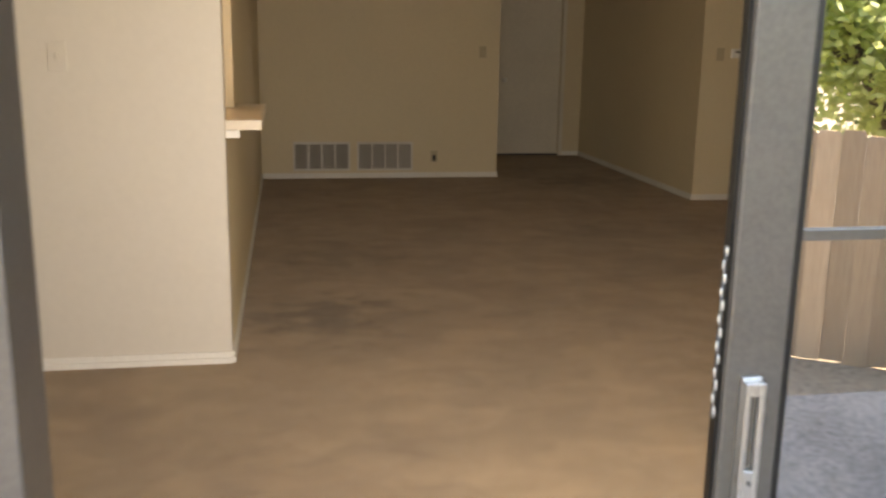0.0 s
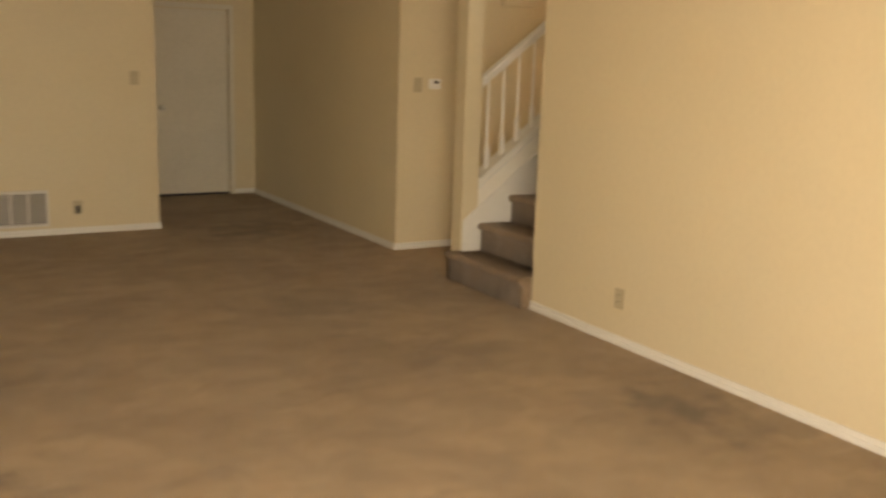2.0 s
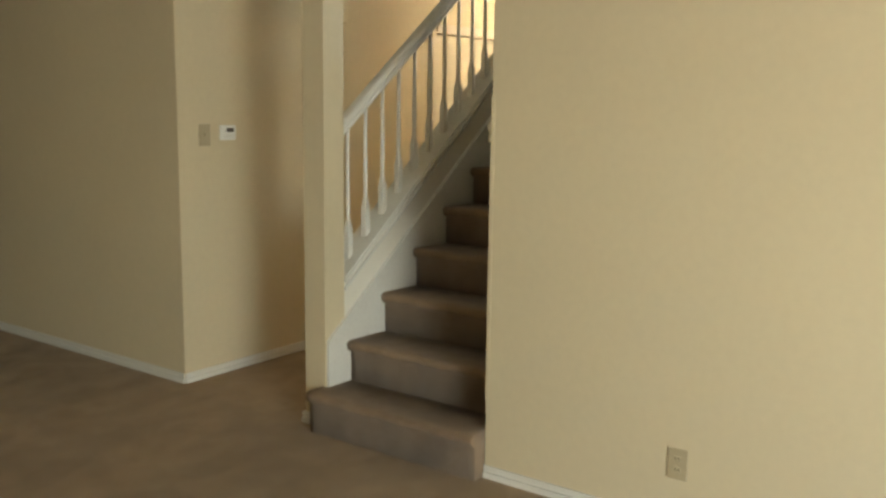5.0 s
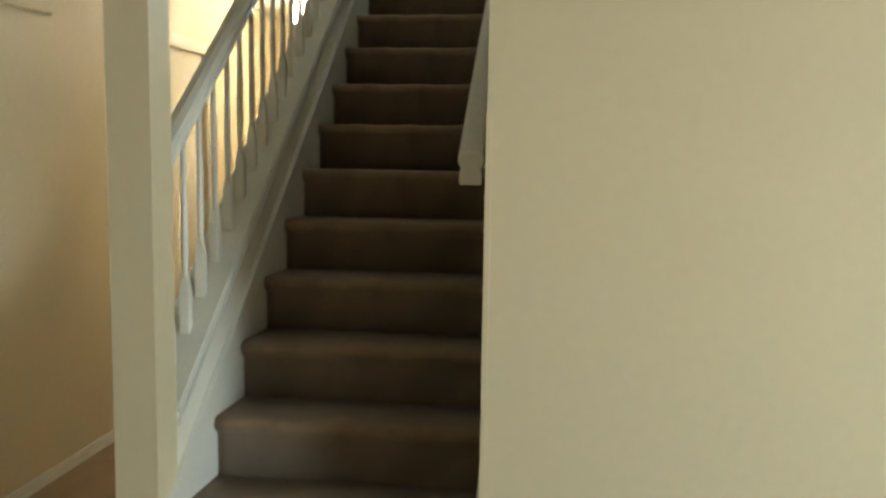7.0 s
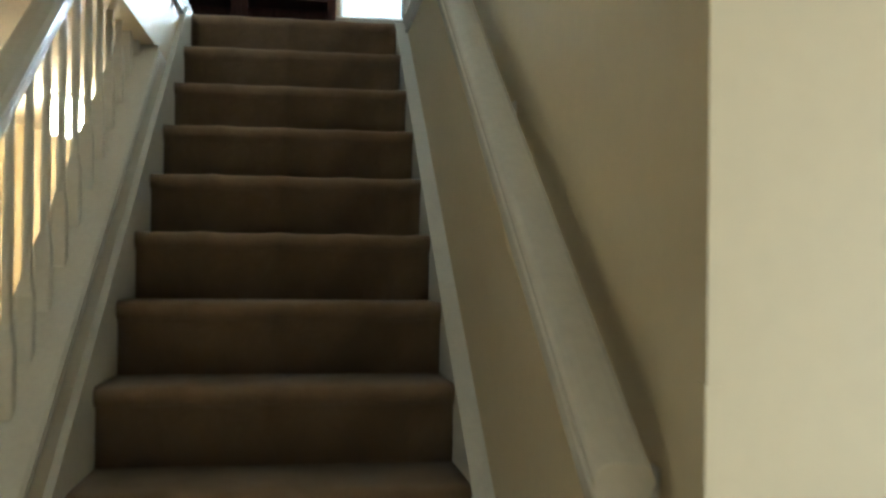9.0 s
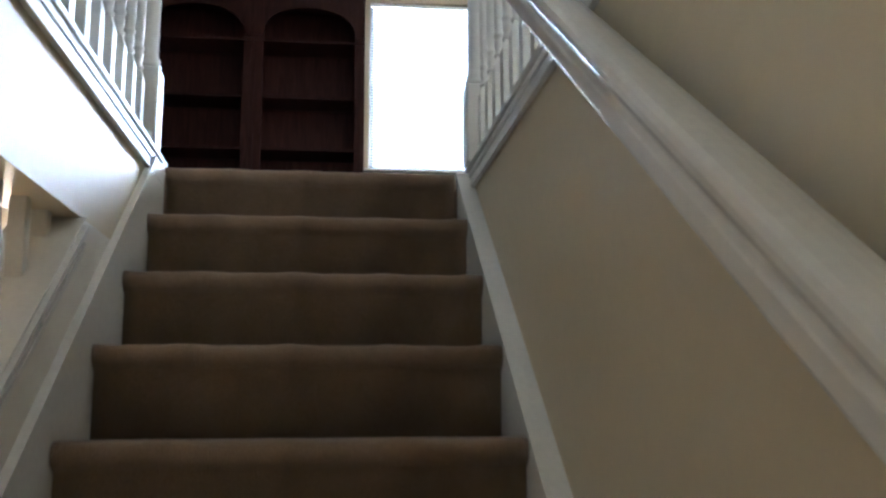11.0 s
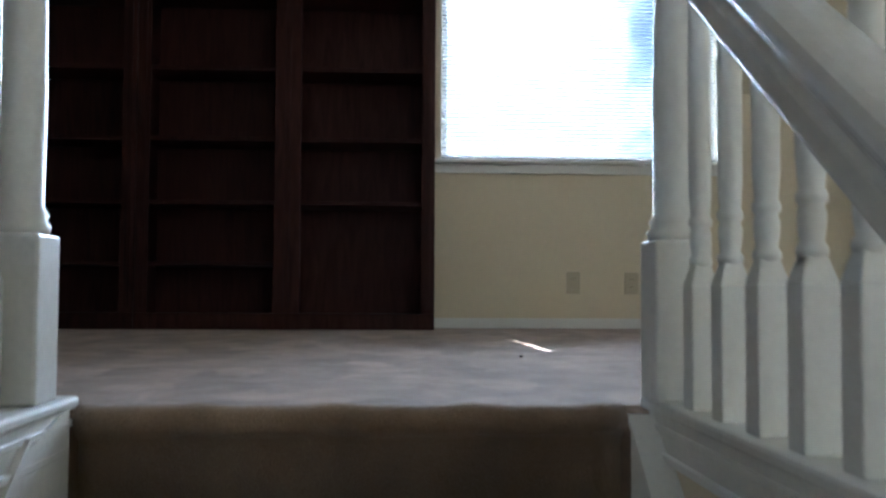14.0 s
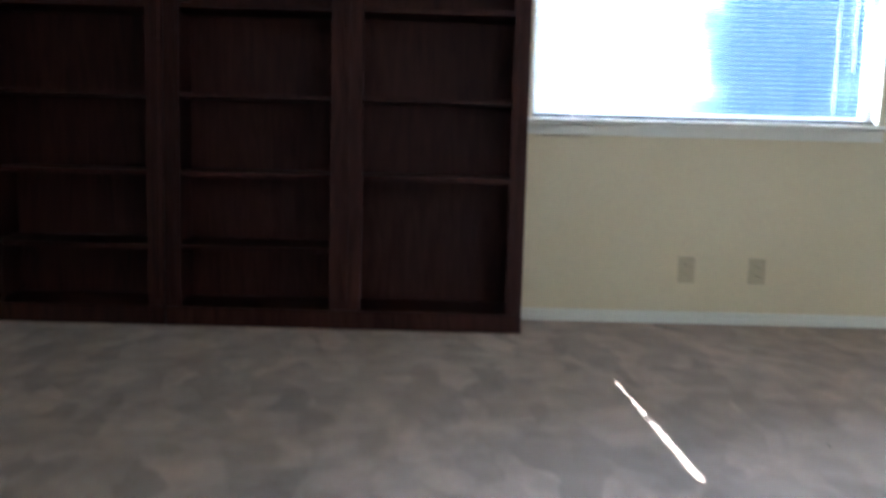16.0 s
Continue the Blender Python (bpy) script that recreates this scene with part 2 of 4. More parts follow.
sl.new(stc.outputs["Object"], snz.inputs["Vector"])
sl.new(stc.outputs["Object"], sgr.inputs[0])
bank = sn.new("ShaderNodeMapRange")
bank.inputs["From Min"].default_value, bank.inputs["From Max"].default_value = -10.0, -6.3
bank.inputs["To Min"].default_value, bank.inputs["To Max"].default_value = -0.45, 0.22
sl.new(sgr.outputs["Y"], bank.inputs["Value"])
sad.operation = "ADD"
sl.new(bank.outputs[0], sad.inputs[0])
sl.new(snz.outputs["Fac"], sad.inputs[1])
sl.new(sad.outputs[0], srp.inputs["Fac"])
srp.color_ramp.elements[0].position, srp.color_ramp.elements[0].color = 0.08, (0.085, 0.145, 0.225, 1)
srp.color_ramp.elements[1].position, srp.color_ramp.elements[1].color = 0.48, (1.1, 1.13, 1.16, 1)
mid = srp.color_ramp.elements.new(0.22)
mid.color = (0.13, 0.205, 0.29, 1)
hazy = srp.color_ramp.elements.new(0.34)
hazy.color = (0.26, 0.34, 0.42, 1)
sp.inputs["Base Color"].default_value = (0, 0, 0, 1)
sp.inputs["Emission Strength"].default_value = 1.0
sl.new(srp.outputs["Color"], sp.inputs["Emission Color"])
CARPET_UP.node_tree.nodes["Principled BSDF"].inputs["Sheen Weight"].default_value = 0.3
STUCCO = material("outside_stucco", (0.50, 0.44, 0.35), 0.9, var=0.08, bump=0.6)
ROOFING = material("asphalt_shingle", (0.10, 0.09, 0.08), 0.95, var=0.3, bump=0.7)

# ---- mesh helpers ----


def box(bm, x0, x1, y0, y1, z0, z1, bevel=0.0):
    vs = [bm.verts.new((x, y, z)) for x in (x0, x1) for y in (y0, y1) for z in (z0, z1)]
    fs = [(0, 1, 3, 2), (4, 6, 7, 5), (0, 4, 5, 1), (2, 3, 7, 6), (0, 2, 6, 4), (1, 5, 7, 3)]
    faces = [bm.faces.new([vs[i] for i in f]) for f in fs]
    if bevel:
        edges = list({e for f in faces for e in f.edges})
        bmesh.ops.bevel(bm, geom=edges, offset=bevel, segments=2, affect="EDGES", profile=0.5)
    return bm


def boxes(*rows, bevel=0.0):
    bm = bmesh.new()
    for row in rows:
        box(bm, *row, bevel=bevel)
    return bm


def prism(bm, outline, axis, a, b):
    """The outline, pairs in the two other axes in xyz order, drawn out along the axis from a to b."""
    def at(p, v):
        return {"x": (v, p[0], p[1]), "y": (p[0], v, p[1]), "z": (p[0], p[1], v)}[axis]
    lo = [bm.verts.new(at(p, a)) for p in outline]
    hi = [bm.verts.new(at(p, b)) for p in outline]
    k = len(outline)
    bm.faces.new(lo)
    bm.faces.new(hi[::-1])
    for i in range(k):
        bm.faces.new((lo[i], hi[i], hi[(i + 1) % k], lo[(i + 1) % k]))
    bmesh.ops.recalc_face_normals(bm, faces=bm.faces)
    return bm


def lathe(bm, profile, seg=16, cx=0.0, cy=0.0):
    rings = []
    for r, z in profile:
        rings.append([bm.verts.new((cx + r * math.cos(2 * math.pi * i / seg), cy + r * math.sin(2 * math.pi * i / seg), z)) for i in range(seg)])
    for a, b in zip(rings, rings[1:]):
        for i in range(seg):
            f = bm.faces.new((a[i], a[(i + 1) % seg], b[(i + 1) % seg], b[i]))
            f.smooth = True
    bm.faces.new(rings[0][::-1])
    bm.faces.new(rings[-1])
    return bm


def sweep(bm, section, a, b):
    """A straight moulding: the section (sideways, up) carried from a to b, with plumb-cut ends."""
    a, b = Vector(a), Vector(b)
    side = Vector((0, 0, 1)).cross((b - a)).normalized()
    ends = [[bm.verts.new(p + side * s + Vector((0, 0, u))) for s, u in section] for p in (a, b)]
    k = len(section)
    bm.faces.new(ends[0])
    bm.faces.new(ends[1][::-1])
    for i in range(k):
        bm.faces.new((ends[0][i], ends[1][i], ends[1][(i + 1) % k], ends[0][(i + 1) % k]))
    bmesh.ops.recalc_face_normals(bm, faces=bm.faces)
    return bm


def mesh_of(name, bm, mat):
    me = bpy.data.meshes.new(name)
    bmesh.ops.recalc_face_normals(bm, faces=bm.faces)
    bm.to_mesh(me)
    bm.free()
    me.materials.append(mat)
    return me


def placed(ob):
    """Where an object stands in the world."""
    return placed(ob.parent) @ ob.matrix_parent_inverse @ ob.matrix_basis if ob.parent else ob.matrix_basis.copy()


def part(name, bm, mat, parent=None, label="", at=None):
    """One mesh object. The shape is given in the world, or round the place `at`."""
    ob = new(name, bm if isinstance(bm, bpy.types.Mesh) else mesh_of(name, bm, mat))
    if at is not None:
        ob.location = at
    if parent is not None:
        ob.parent = parent
        ob.matrix_parent_inverse = placed(parent).inverted()
    if label:
        tagged(ob, label)
    return ob


def thing(name, at, label, category, group="", kind=""):
    e = new(name)
    e.location = at
    e.empty_display_size = 0.1
    return tagged(e, label, category, group, kind)


def structure(name, bm, mat, label, category):
    return tagged(part(name, bm, mat), label, category, kind="structure")

# ---- large structure ----
RISE, TREAD, X1 = 0.19, 0.248, -0.098
H2 = 14 * RISE
SLOPE = RISE / TREAD
YW = -0.03           # stair wall face
YL, YLO = 0.885, 1.005   # low wall beside the stair
XTOP = X1 + 13 * TREAD   # top nosing
SOF = 2.34
XFAR = 6.463

structure("floor_lower", boxes((-6.5, 4.7, -4.86, 5.45, -0.12, 0.0)), CARPET_LOW, "worn tan carpet with traffic stains over the lower floor", "carpet floor")
structure("wall_right", boxes((0.0, 0.12, -4.84, -0.012, 0, 2.44)), PAINT, "smooth cream painted living room wall", "wall")
structure("wall_stair", boxes((0.12, XTOP + 0.03, YW - 0.12, YW, 0, H2 - 0.02)), PAINT, "cream painted wall along the staircase", "wall")
structure("wall_stair_upper", boxes((0.0, 1.2, YW - 0.12, YW, H2 - 0.02, 5.1)), PAINT, "cream painted upper wall over the stair foot", "wall")
structure("wall_stair_header", boxes((0.0, 0.12, YW - 0.12, YW, 2.44, H2 - 0.02)), PAINT, "cream painted header over the stair foot", "wall")
structure("wall_hall", boxes((0.048, 0.16, 1.927, 5.338, 0, 2.44)), PAINT, "cream painted hallway wall", "wall")
structure("wall_thermostat", boxes((0.16, 2.225, 1.927, 2.04, 0, SOF), (2.225, 2.985, 1.927, 2.04, 1.95, SOF), (2.985, 4.6, 1.927, 2.04, 0, SOF)), PAINT, "cream painted wall of the side passage", "wall")
structure("wall_passage_end", boxes((4.6, 4.72, 0.8, 2.1, 0, SOF), (XTOP + 0.1, 4.6, YL, YLO, 0, SOF)), PAINT, "cream painted end wall of the side passage", "wall")
structure("wall_closet", boxes((2.1, 3.2, 2.7, 2.8, 0, 2.1), (2.1, 2.2, 2.04, 2.7, 0, 2.1), (3.1, 3.2, 2.04, 2.7, 0, 2.1), (2.1, 3.2, 2.04, 2.8, 2.1, 2.2)), PAINT, "dim closet walls behind the passage door", "wall")
# First box is added behind the door to stop outside light leaking round it.
structure("wall_hall_end", boxes((-1.6, 0.2, 5.46, 5.5, 0, 2.44), (-1.55, -1.015, 5.338, 5.45, 0, 2.44), (-0.22, 0.16, 5.338, 5.45, 0, 2.44), (-1.015, -0.22, 5.338, 5.45, 1.96, 2.44)), PAINT, "cream painted wall round the hall door, with an unseen light-blocking back", "wall")
structure("wall_vent", boxes((-3.965, -1.425, 3.51, 3.63, 0, 2.44), (-1.545, -1.425, 3.63, 5.338, 0, 2.44)), PAINT, "cream painted wall with two return air grilles", "wall")
structure("wall_left", boxes((-3.965, -3.845, -1.901, -1.25, 0, 0.998), (-3.965, -3.845, -1.901, -1.25, 2.08, 2.44), (-3.965, -3.845, -1.25, 3.51, 0, 2.44)), PAINT, "cream painted wall with a kitchen serving hatch", "wall")
structure("wall_kitchen_front", boxes((-6.5, -3.845, -2.021, -1.901, 0, 2.44)), DAYLIT_PAINT, "cream wall end beside the kitchen hatch, cool daylight in its colour", "wall")
structure("wall_kitchen", boxes((-6.5, -3.965, 2.0, 2.1, 0, 2.44), (-6.5, -6.4, -1.901, 2.0, 0, 2.44)), PAINT, "cream kitchen wall under warm lamplight", "wall")
structure("wall_dining", boxes((-6.6, -6.5, -4.94, -1.901, 0, 2.44)), PAINT, "cream painted dining corner wall", "wall")
structure("wall_door", boxes((-6.5, -3.99, -4.94, -4.84, 0, 2.44), (-2.07, 0.12, -4.94, -4.84, 0, 2.44), (-3.99, -2.07, -4.94, -4.84, 2.08, 2.44)), PAINT, "wall round the sliding patio door", "wall")
structure("ceiling_lower", boxes((-6.5, 0.0, -4.94, 5.45, 2.44, 2.54), (0.0, 0.15, 1.005, 5.45, 2.34, 2.54)), CEIL, "textured off-white ceiling", "ceiling")
structure("ceiling_passage", boxes((0.15, 4.72, YLO, 5.45, SOF, SOF + 0.04)), CEIL, "textured ceiling of the side passage", "ceiling")

# upper floor: slabs round the stairwell
structure("floor_upper", boxes((XTOP + 0.06, 6.6, -3.4, 4.6, H2 - 0.28, H2), (0.0, XTOP + 0.06, YL + 0.02, 4.6, SOF + 0.04, H2), (0.12, XTOP + 0.06, -3.4, YW - 0.02, H2 - 0.28, H2)), CARPET_UP, "tan carpet over the upper floor, loft daylight in its paler colour", "carpet floor")
structure("wall_well_left", boxes((0.0, XTOP + 0.02, YL, YL + 0.02, SOF, H2 - 0.02), (0.15, XTOP + 0.02, YL + 0.02, YLO, SOF, SOF + 0.039)), PAINT, "painted edge of the upper floor above the stair", "wall")
WY0, WY1, WZ0, WZ1 = -1.33, 0.145, 3.533, 4.735
structure("wall_window", boxes((XFAR, 6.6, -3.4, WY0, H2, 5.1), (XFAR, 6.6, WY1, 4.6, H2, 5.1), (XFAR, 6.6, WY0, WY1, H2, WZ0), (XFAR, 6.6, WY0, WY1, WZ1, 5.1)), PAINT, "cream painted loft wall with a wide window", "wall")
structure("wall_loft_left", boxes((-0.1, 6.6, 4.6, 4.7, SOF, 5.1)), PAINT, "cream painted loft side wall", "wall")
structure("wall_loft_right", boxes((0.0, 6.6, -3.5, -3.4, SOF, 5.1)), PAINT, "cream painted loft side wall", "wall")
structure("wall_loft_back", boxes((-0.1, 0.0, YW - 0.12, 4.7, 2.54, 5.1), (0.0, 0.12, -3.4, YW - 0.12, 2.44, 5.1), (0.0, 0.034, YW, YL, 2.54, 2.6)), PAINT, "cream painted loft rear wall", "wall")
structure("ceiling_upper", boxes((-0.1, 6.6, -3.5, 4.7, 5.1, 5.2)), CEIL, "textured off-white loft ceiling", "ceiling")
# Unseen; the eave past the window is sized to end the sun streak.
structure("roof", boxes((-6.8, 7.31, -3.7, 5.7, 5.2, 5.3), (-6.8, 0.0, -5.5, 5.7, 2.54, 2.66)), ROOFING, "dark shingle roof over the house, unseen, its eave sized to cut sunlight", "roof")


# baseboards: two-step profile, proud of the wall
def baseboard(name, runs, z):
    """runs: (x0, y0, x1, y1, nx, ny), the foot of the wall face and the way into the room."""
    bm = bmesh.new()
    for x0, y0, x1, y1, nx, ny in runs:
        for t, lo, hi in ((0.014, 0.0, 0.024), (0.003, 0.024, 0.034), (0.010, 0.034, 0.052)):
            xs, ys = sorted((x0 + nx * 0.0005, x1 + nx * t)), sorted((y0 + ny * 0.0005, y1 + ny * t))
            box(bm, xs[0], xs[-1], ys[0], ys[-1], z + lo, z + hi)
    return structure(name, bm, WHITE, "narrow white moulded baseboard", "baseboard")


baseboard("baseboard_lower", [
    (0.0, -4.84, 0.0, -0.012, -1, 0), (0.048, 1.927, 0.048, 5.338, -1, 0), (0.048, 1.927, 2.16, 1.927, 0, -1), (3.05, 1.927, 4.6, 1.927, 0, -1),
    (-0.17, 5.338, 0.048, 5.338, 0, -1), (-3.845, 3.51, -1.425, 3.51, 0, -1), (-1.425, 3.51, -1.425, 5.338, 1, 0),
    (-3.845, -2.021, -3.845, 3.51, 1, 0), (-6.5, -2.021, -3.845, -2.021, 0, -1), (0.15, YLO, 4.6, YLO, 0, 1), (0.02, 0.905, 0.02, YLO + 0.005, -1, 0), (0.006, YLO + 0.005, 0.164, YLO + 0.005, 0, 1)], 0.0)
baseboard("baseboard_upper", [(XFAR, -2.17, XFAR, 0.187, -1, 0), (0.0, 4.6, 6.15, 4.6, 0, -1)], H2)

# ---- staircase ----
stair = thing("staircase", (0, 0.45, 0), "straight staircase wrapped in worn brown carpet", "staircase")


def step_mesh(depth, y0, y1):
    """One carpeted step: a rounded nose over a riser that leans back a little."""
    prof = [(0.032, -RISE), (0.030, -0.05), (0.014, -0.042), (0.004, -0.030), (0.0, -0.016), (0.004, -0.004), (0.014, 0.003), (0.03, 0.005), (depth, 0.0), (depth, -RISE)]
    bm = bmesh.new()
    k = 24
    rings = []
    for j in range(k + 1):
        y = y0 + (y1 - y0) * j / k
        w = 0.0025 * math.sin(7.3 * j + 1.0) + 0.002 * math.sin(2.1 * j)
        rings.append([bm.verts.new((x + (w if i < 8 else 0), y, z + (w * 0.7 if 2 <= i < 8 else 0))) for i, (x, z) in enumerate(prof)])
    for a, b in zip(rings, rings[1:]):
        for i in range(len(prof)):
            f = bm.faces.new((a[i], a[(i + 1) % len(prof)], b[(i + 1) % len(prof)], b[i]))
            f.smooth = i < 8
    bm.faces.new(rings[0])
    bm.faces.new(rings[-1][::-1])
    return mesh_of("step", bm, CARPET)


STEP = step_mesh(TREAD + 0.036, 0.015, 0.872)
part("step", step_mesh(TREAD + 0.036, -0.008, 0.90), CARPET, stair, at=(X1, 0, RISE))
for i in range(1, 13):
    part("step", STEP, CARPET, stair, at=(X1 + i * TREAD, 0, (i + 1) * RISE))
part("step", step_mesh(0.075, 0.015, 0.872), CARPET, stair, at=(XTOP, 0, H2))


def nose(x):
    return RISE + SLOPE * (x - X1)


def slope_board(y0, y1, below, above, x0, x1, base=0.0):
    """A board that follows the flight, from `below` under the nosing line to `above` over it."""
    bm = bmesh.new()
    prism(bm, [(x0, max(base, nose(x0) + below)), (x1, nose(x1) + below), (x1, nose(x1) + above), (x0, nose(x0) + above)], "y", y0, y1)
    return bm


bm = bmesh.new()
prism(bm, [(0.03, 0.0), (0.03, nose(0.03) + 0.108), (XTOP - 0.19, nose(XTOP - 0.19) + 0.108), (XTOP - 0.015, H2 + 0.008), (XTOP - 0.015, H2 - 0.3), (0.3, 0.0)], "y", 0.871, 0.884)
part("skirt_board", bm, WHITE, stair, "white painted skirt board")
part("skirt_board", slope_board(YW + 0.001, 0.014, -0.24, 0.006, 0.121, XTOP - 0.03), WHITE, stair, "white painted skirt board")
part("skirt_cap", slope_board(0.866, 0.884, 0.108, 0.122, 0.03, XTOP - 0.18), WHITE, stair)
part("skirt_cap", slope_board(YW + 0.001, 0.018, 0.006, 0.020, 0.121, XTOP - 0.03), WHITE, stair)

# low wall under the lower balusters
CURB = 0.315  # top of the low wall over the nosing line
xc = (SOF - CURB - RISE) / SLOPE + X1
bm = bmesh.new()
prism(bm, [(0.15, 0), (XTOP + 0.1, 0), (XTOP + 0.1, SOF), (xc, SOF), (0.15, nose(0.15) + CURB - 0.03)], "y", YL, YLO)
structure("wall_stair_low", bm, LOWPAINT, "off-white painted low wall carrying the stair balusters", "wall")
structure("post", boxes((0.02, 0.15, YL, YLO + 0.005, 0, 2.60)), PAINT, "cream painted square post at the stair foot", "post")

corner_guard = thing("corner_guard", (0.0, -0.012, 0.32), "slim cream plastic corner guard on the living room wall end", "corner guard")
part("leg", boxes((-0.0028, -0.0002, -0.025, -0.0092, 0.32, 1.525), bevel=0.0008), PAINT, corner_guard)
part("leg", boxes((-0.0002, 0.013, -0.0118, -0.0092, 0.32, 1.525), bevel=0.0008), PAINT, corner_guard)

# ---- balusters and rails ----
BAL_PROFILE = ((0.0115, 0.0), (0.0115, 0.006), (0.0165, 0.010), (0.0168, 0.017), (0.0125, 0.024), (0.0145, 0.036), (0.0155, 0.052), (0.0130, 0.062), (0.0165, 0.066), (0.0168, 0.073), (0.0135, 0.080), (0.0160, 0.11))


def baluster_mesh(block, height, r=0.0165, half=0.02):
    """A turned spindle on a square block with a pyramid shoulder."""
    bm = bmesh.new()
    box(bm, -half, half, -half, half, 0, block, bevel=0.002)
    vs = [bm.verts.new((sx * half * 0.98, sy * half * 0.98, block)) for sx, sy in ((-1, -1), (1, -1), (1, 1), (-1, 1))]
    ts = [bm.verts.new((sx * half * 0.55, sy * half * 0.55, block + 0.03)) for sx, sy in ((-1, -1), (1, -1), (1, 1), (-1, 1))]
    for i in range(4):
        bm.faces.new((vs[i], vs[(i + 1) % 4], ts[(i + 1) % 4], ts[i]))
    prof = [(rr, block + 0.02 + zz) for rr, zz in BAL_PROFILE]
    prof += [(r, block + 0.30), (r * 0.82, height - 0.10), (r * 0.75, height)]
    lathe(bm, prof, 14)
    return mesh_of("baluster", bm, WHITE)


def stair_baluster_mesh(block, height):
    """A slim spindle: a square foot drawn in by a long shoulder to a round tapered shaft."""
    bm = bmesh.new()
    h = 0.0155
    box(bm, -h, h, -h, h, 0, block, bevel=0.002)
    corners = ((-1, -1), (1, -1), (1, 1), (-1, 1))
    rings = [[bm.verts.new((sx * w, sy * w, block + z)) for sx, sy in corners] for w, z in ((h * 0.98, 0.0), (0.0095, 0.035), (0.0085, 0.05))]
    for a, b in zip(rings, rings[1:]):
        for i in range(4):
            bm.faces.new((a[i], a[(i + 1) % 4], b[(i + 1) % 4], b[i]))
    lathe(bm, [(0.0100, block + 0.035), (0.0108, block + 0.045), (0.0100, block + 0.055), (0.0112, block + 0.16), (0.0098, height * 0.75), (0.0085, height)], 12)
    return mesh_of("baluster", bm, WHITE)


def newel_mesh(block, height):
    bm = bmesh.new()
    h = 0.044
    box(bm, -h, h, -h, h, 0, block, bevel=0.005)
    lathe(bm, [(0.040, block - 0.002), (0.043, block + 0.012), (0.037, block + 0.020), (0.040, block + 0.028), (0.033, block + 0.04), (0.034, block + 0.20), (0.029, height - 0.28), (0.027, height - 0.25)], 24)
    box(bm, -h, h, -h, h, height - 0.25, height - 0.02, bevel=0.004)
    lathe(bm, [(0.03, height - 0.02), (0.05, height), (0.05, height + 0.012), (0.03, height + 0.05), (0.006, height + 0.065)], 20)
    return mesh_of("newel", bm, WHITE)


RAIL = [(-0.022, -0.034), (-0.03, -0.022), (-0.026, -0.008), (-0.034, 0.008), (-0.033, 0.024), (-0.022, 0.036), (0.0, 0.041), (0.022, 0.036), (0.033, 0.024), (0.034, 0.008), (0.026, -0.008), (0.03, -0.022), (0.022, -0.034)]

lower_rail = thing("stair_balustrade", (0.15, 0.94, 0.6), "white painted stair railing with turned balusters", "balustrade")
yb = (YL + YLO) / 2
RAILH = 0.955   # rail centre over the nosing line
xr = (SOF - RAILH - RISE + 0.02) / SLOPE + X1
part("handrail", sweep(bmesh.new(), RAIL, (0.15, yb, nose(0.15) + RAILH), (xr, yb, nose(xr) + RAILH)), WHITE, lower_rail)
cap = [(-0.075, -0.03), (-0.075, -0.018), (-0.066, -0.014), (-0.07, 0.0), (0.07, 0.0), (0.066, -0.014), (0.075, -0.018), (0.075, -0.03)]
part("curb_cap", sweep(bmesh.new(), cap, (0.15, yb, nose(0.15) + CURB), (xc, yb, nose(xc) + CURB)), WHITE, lower_rail, "white moulded curb cap")
part("curb_bead", slope_board(YL - 0.012, YL - 0.001, CURB - 0.068, CURB - 0.052, 0.15, xc), WHITE, lower_rail)
x = 0.244
while x < xc - 0.03:
    top = min(nose(x) + RAILH - 0.02, SOF)
    zb = nose(x) + CURB - 0.02
    part("baluster", stair_baluster_mesh(0.145, top - zb), WHITE, lower_rail, at=(x, yb, zb))
    x += 0.125


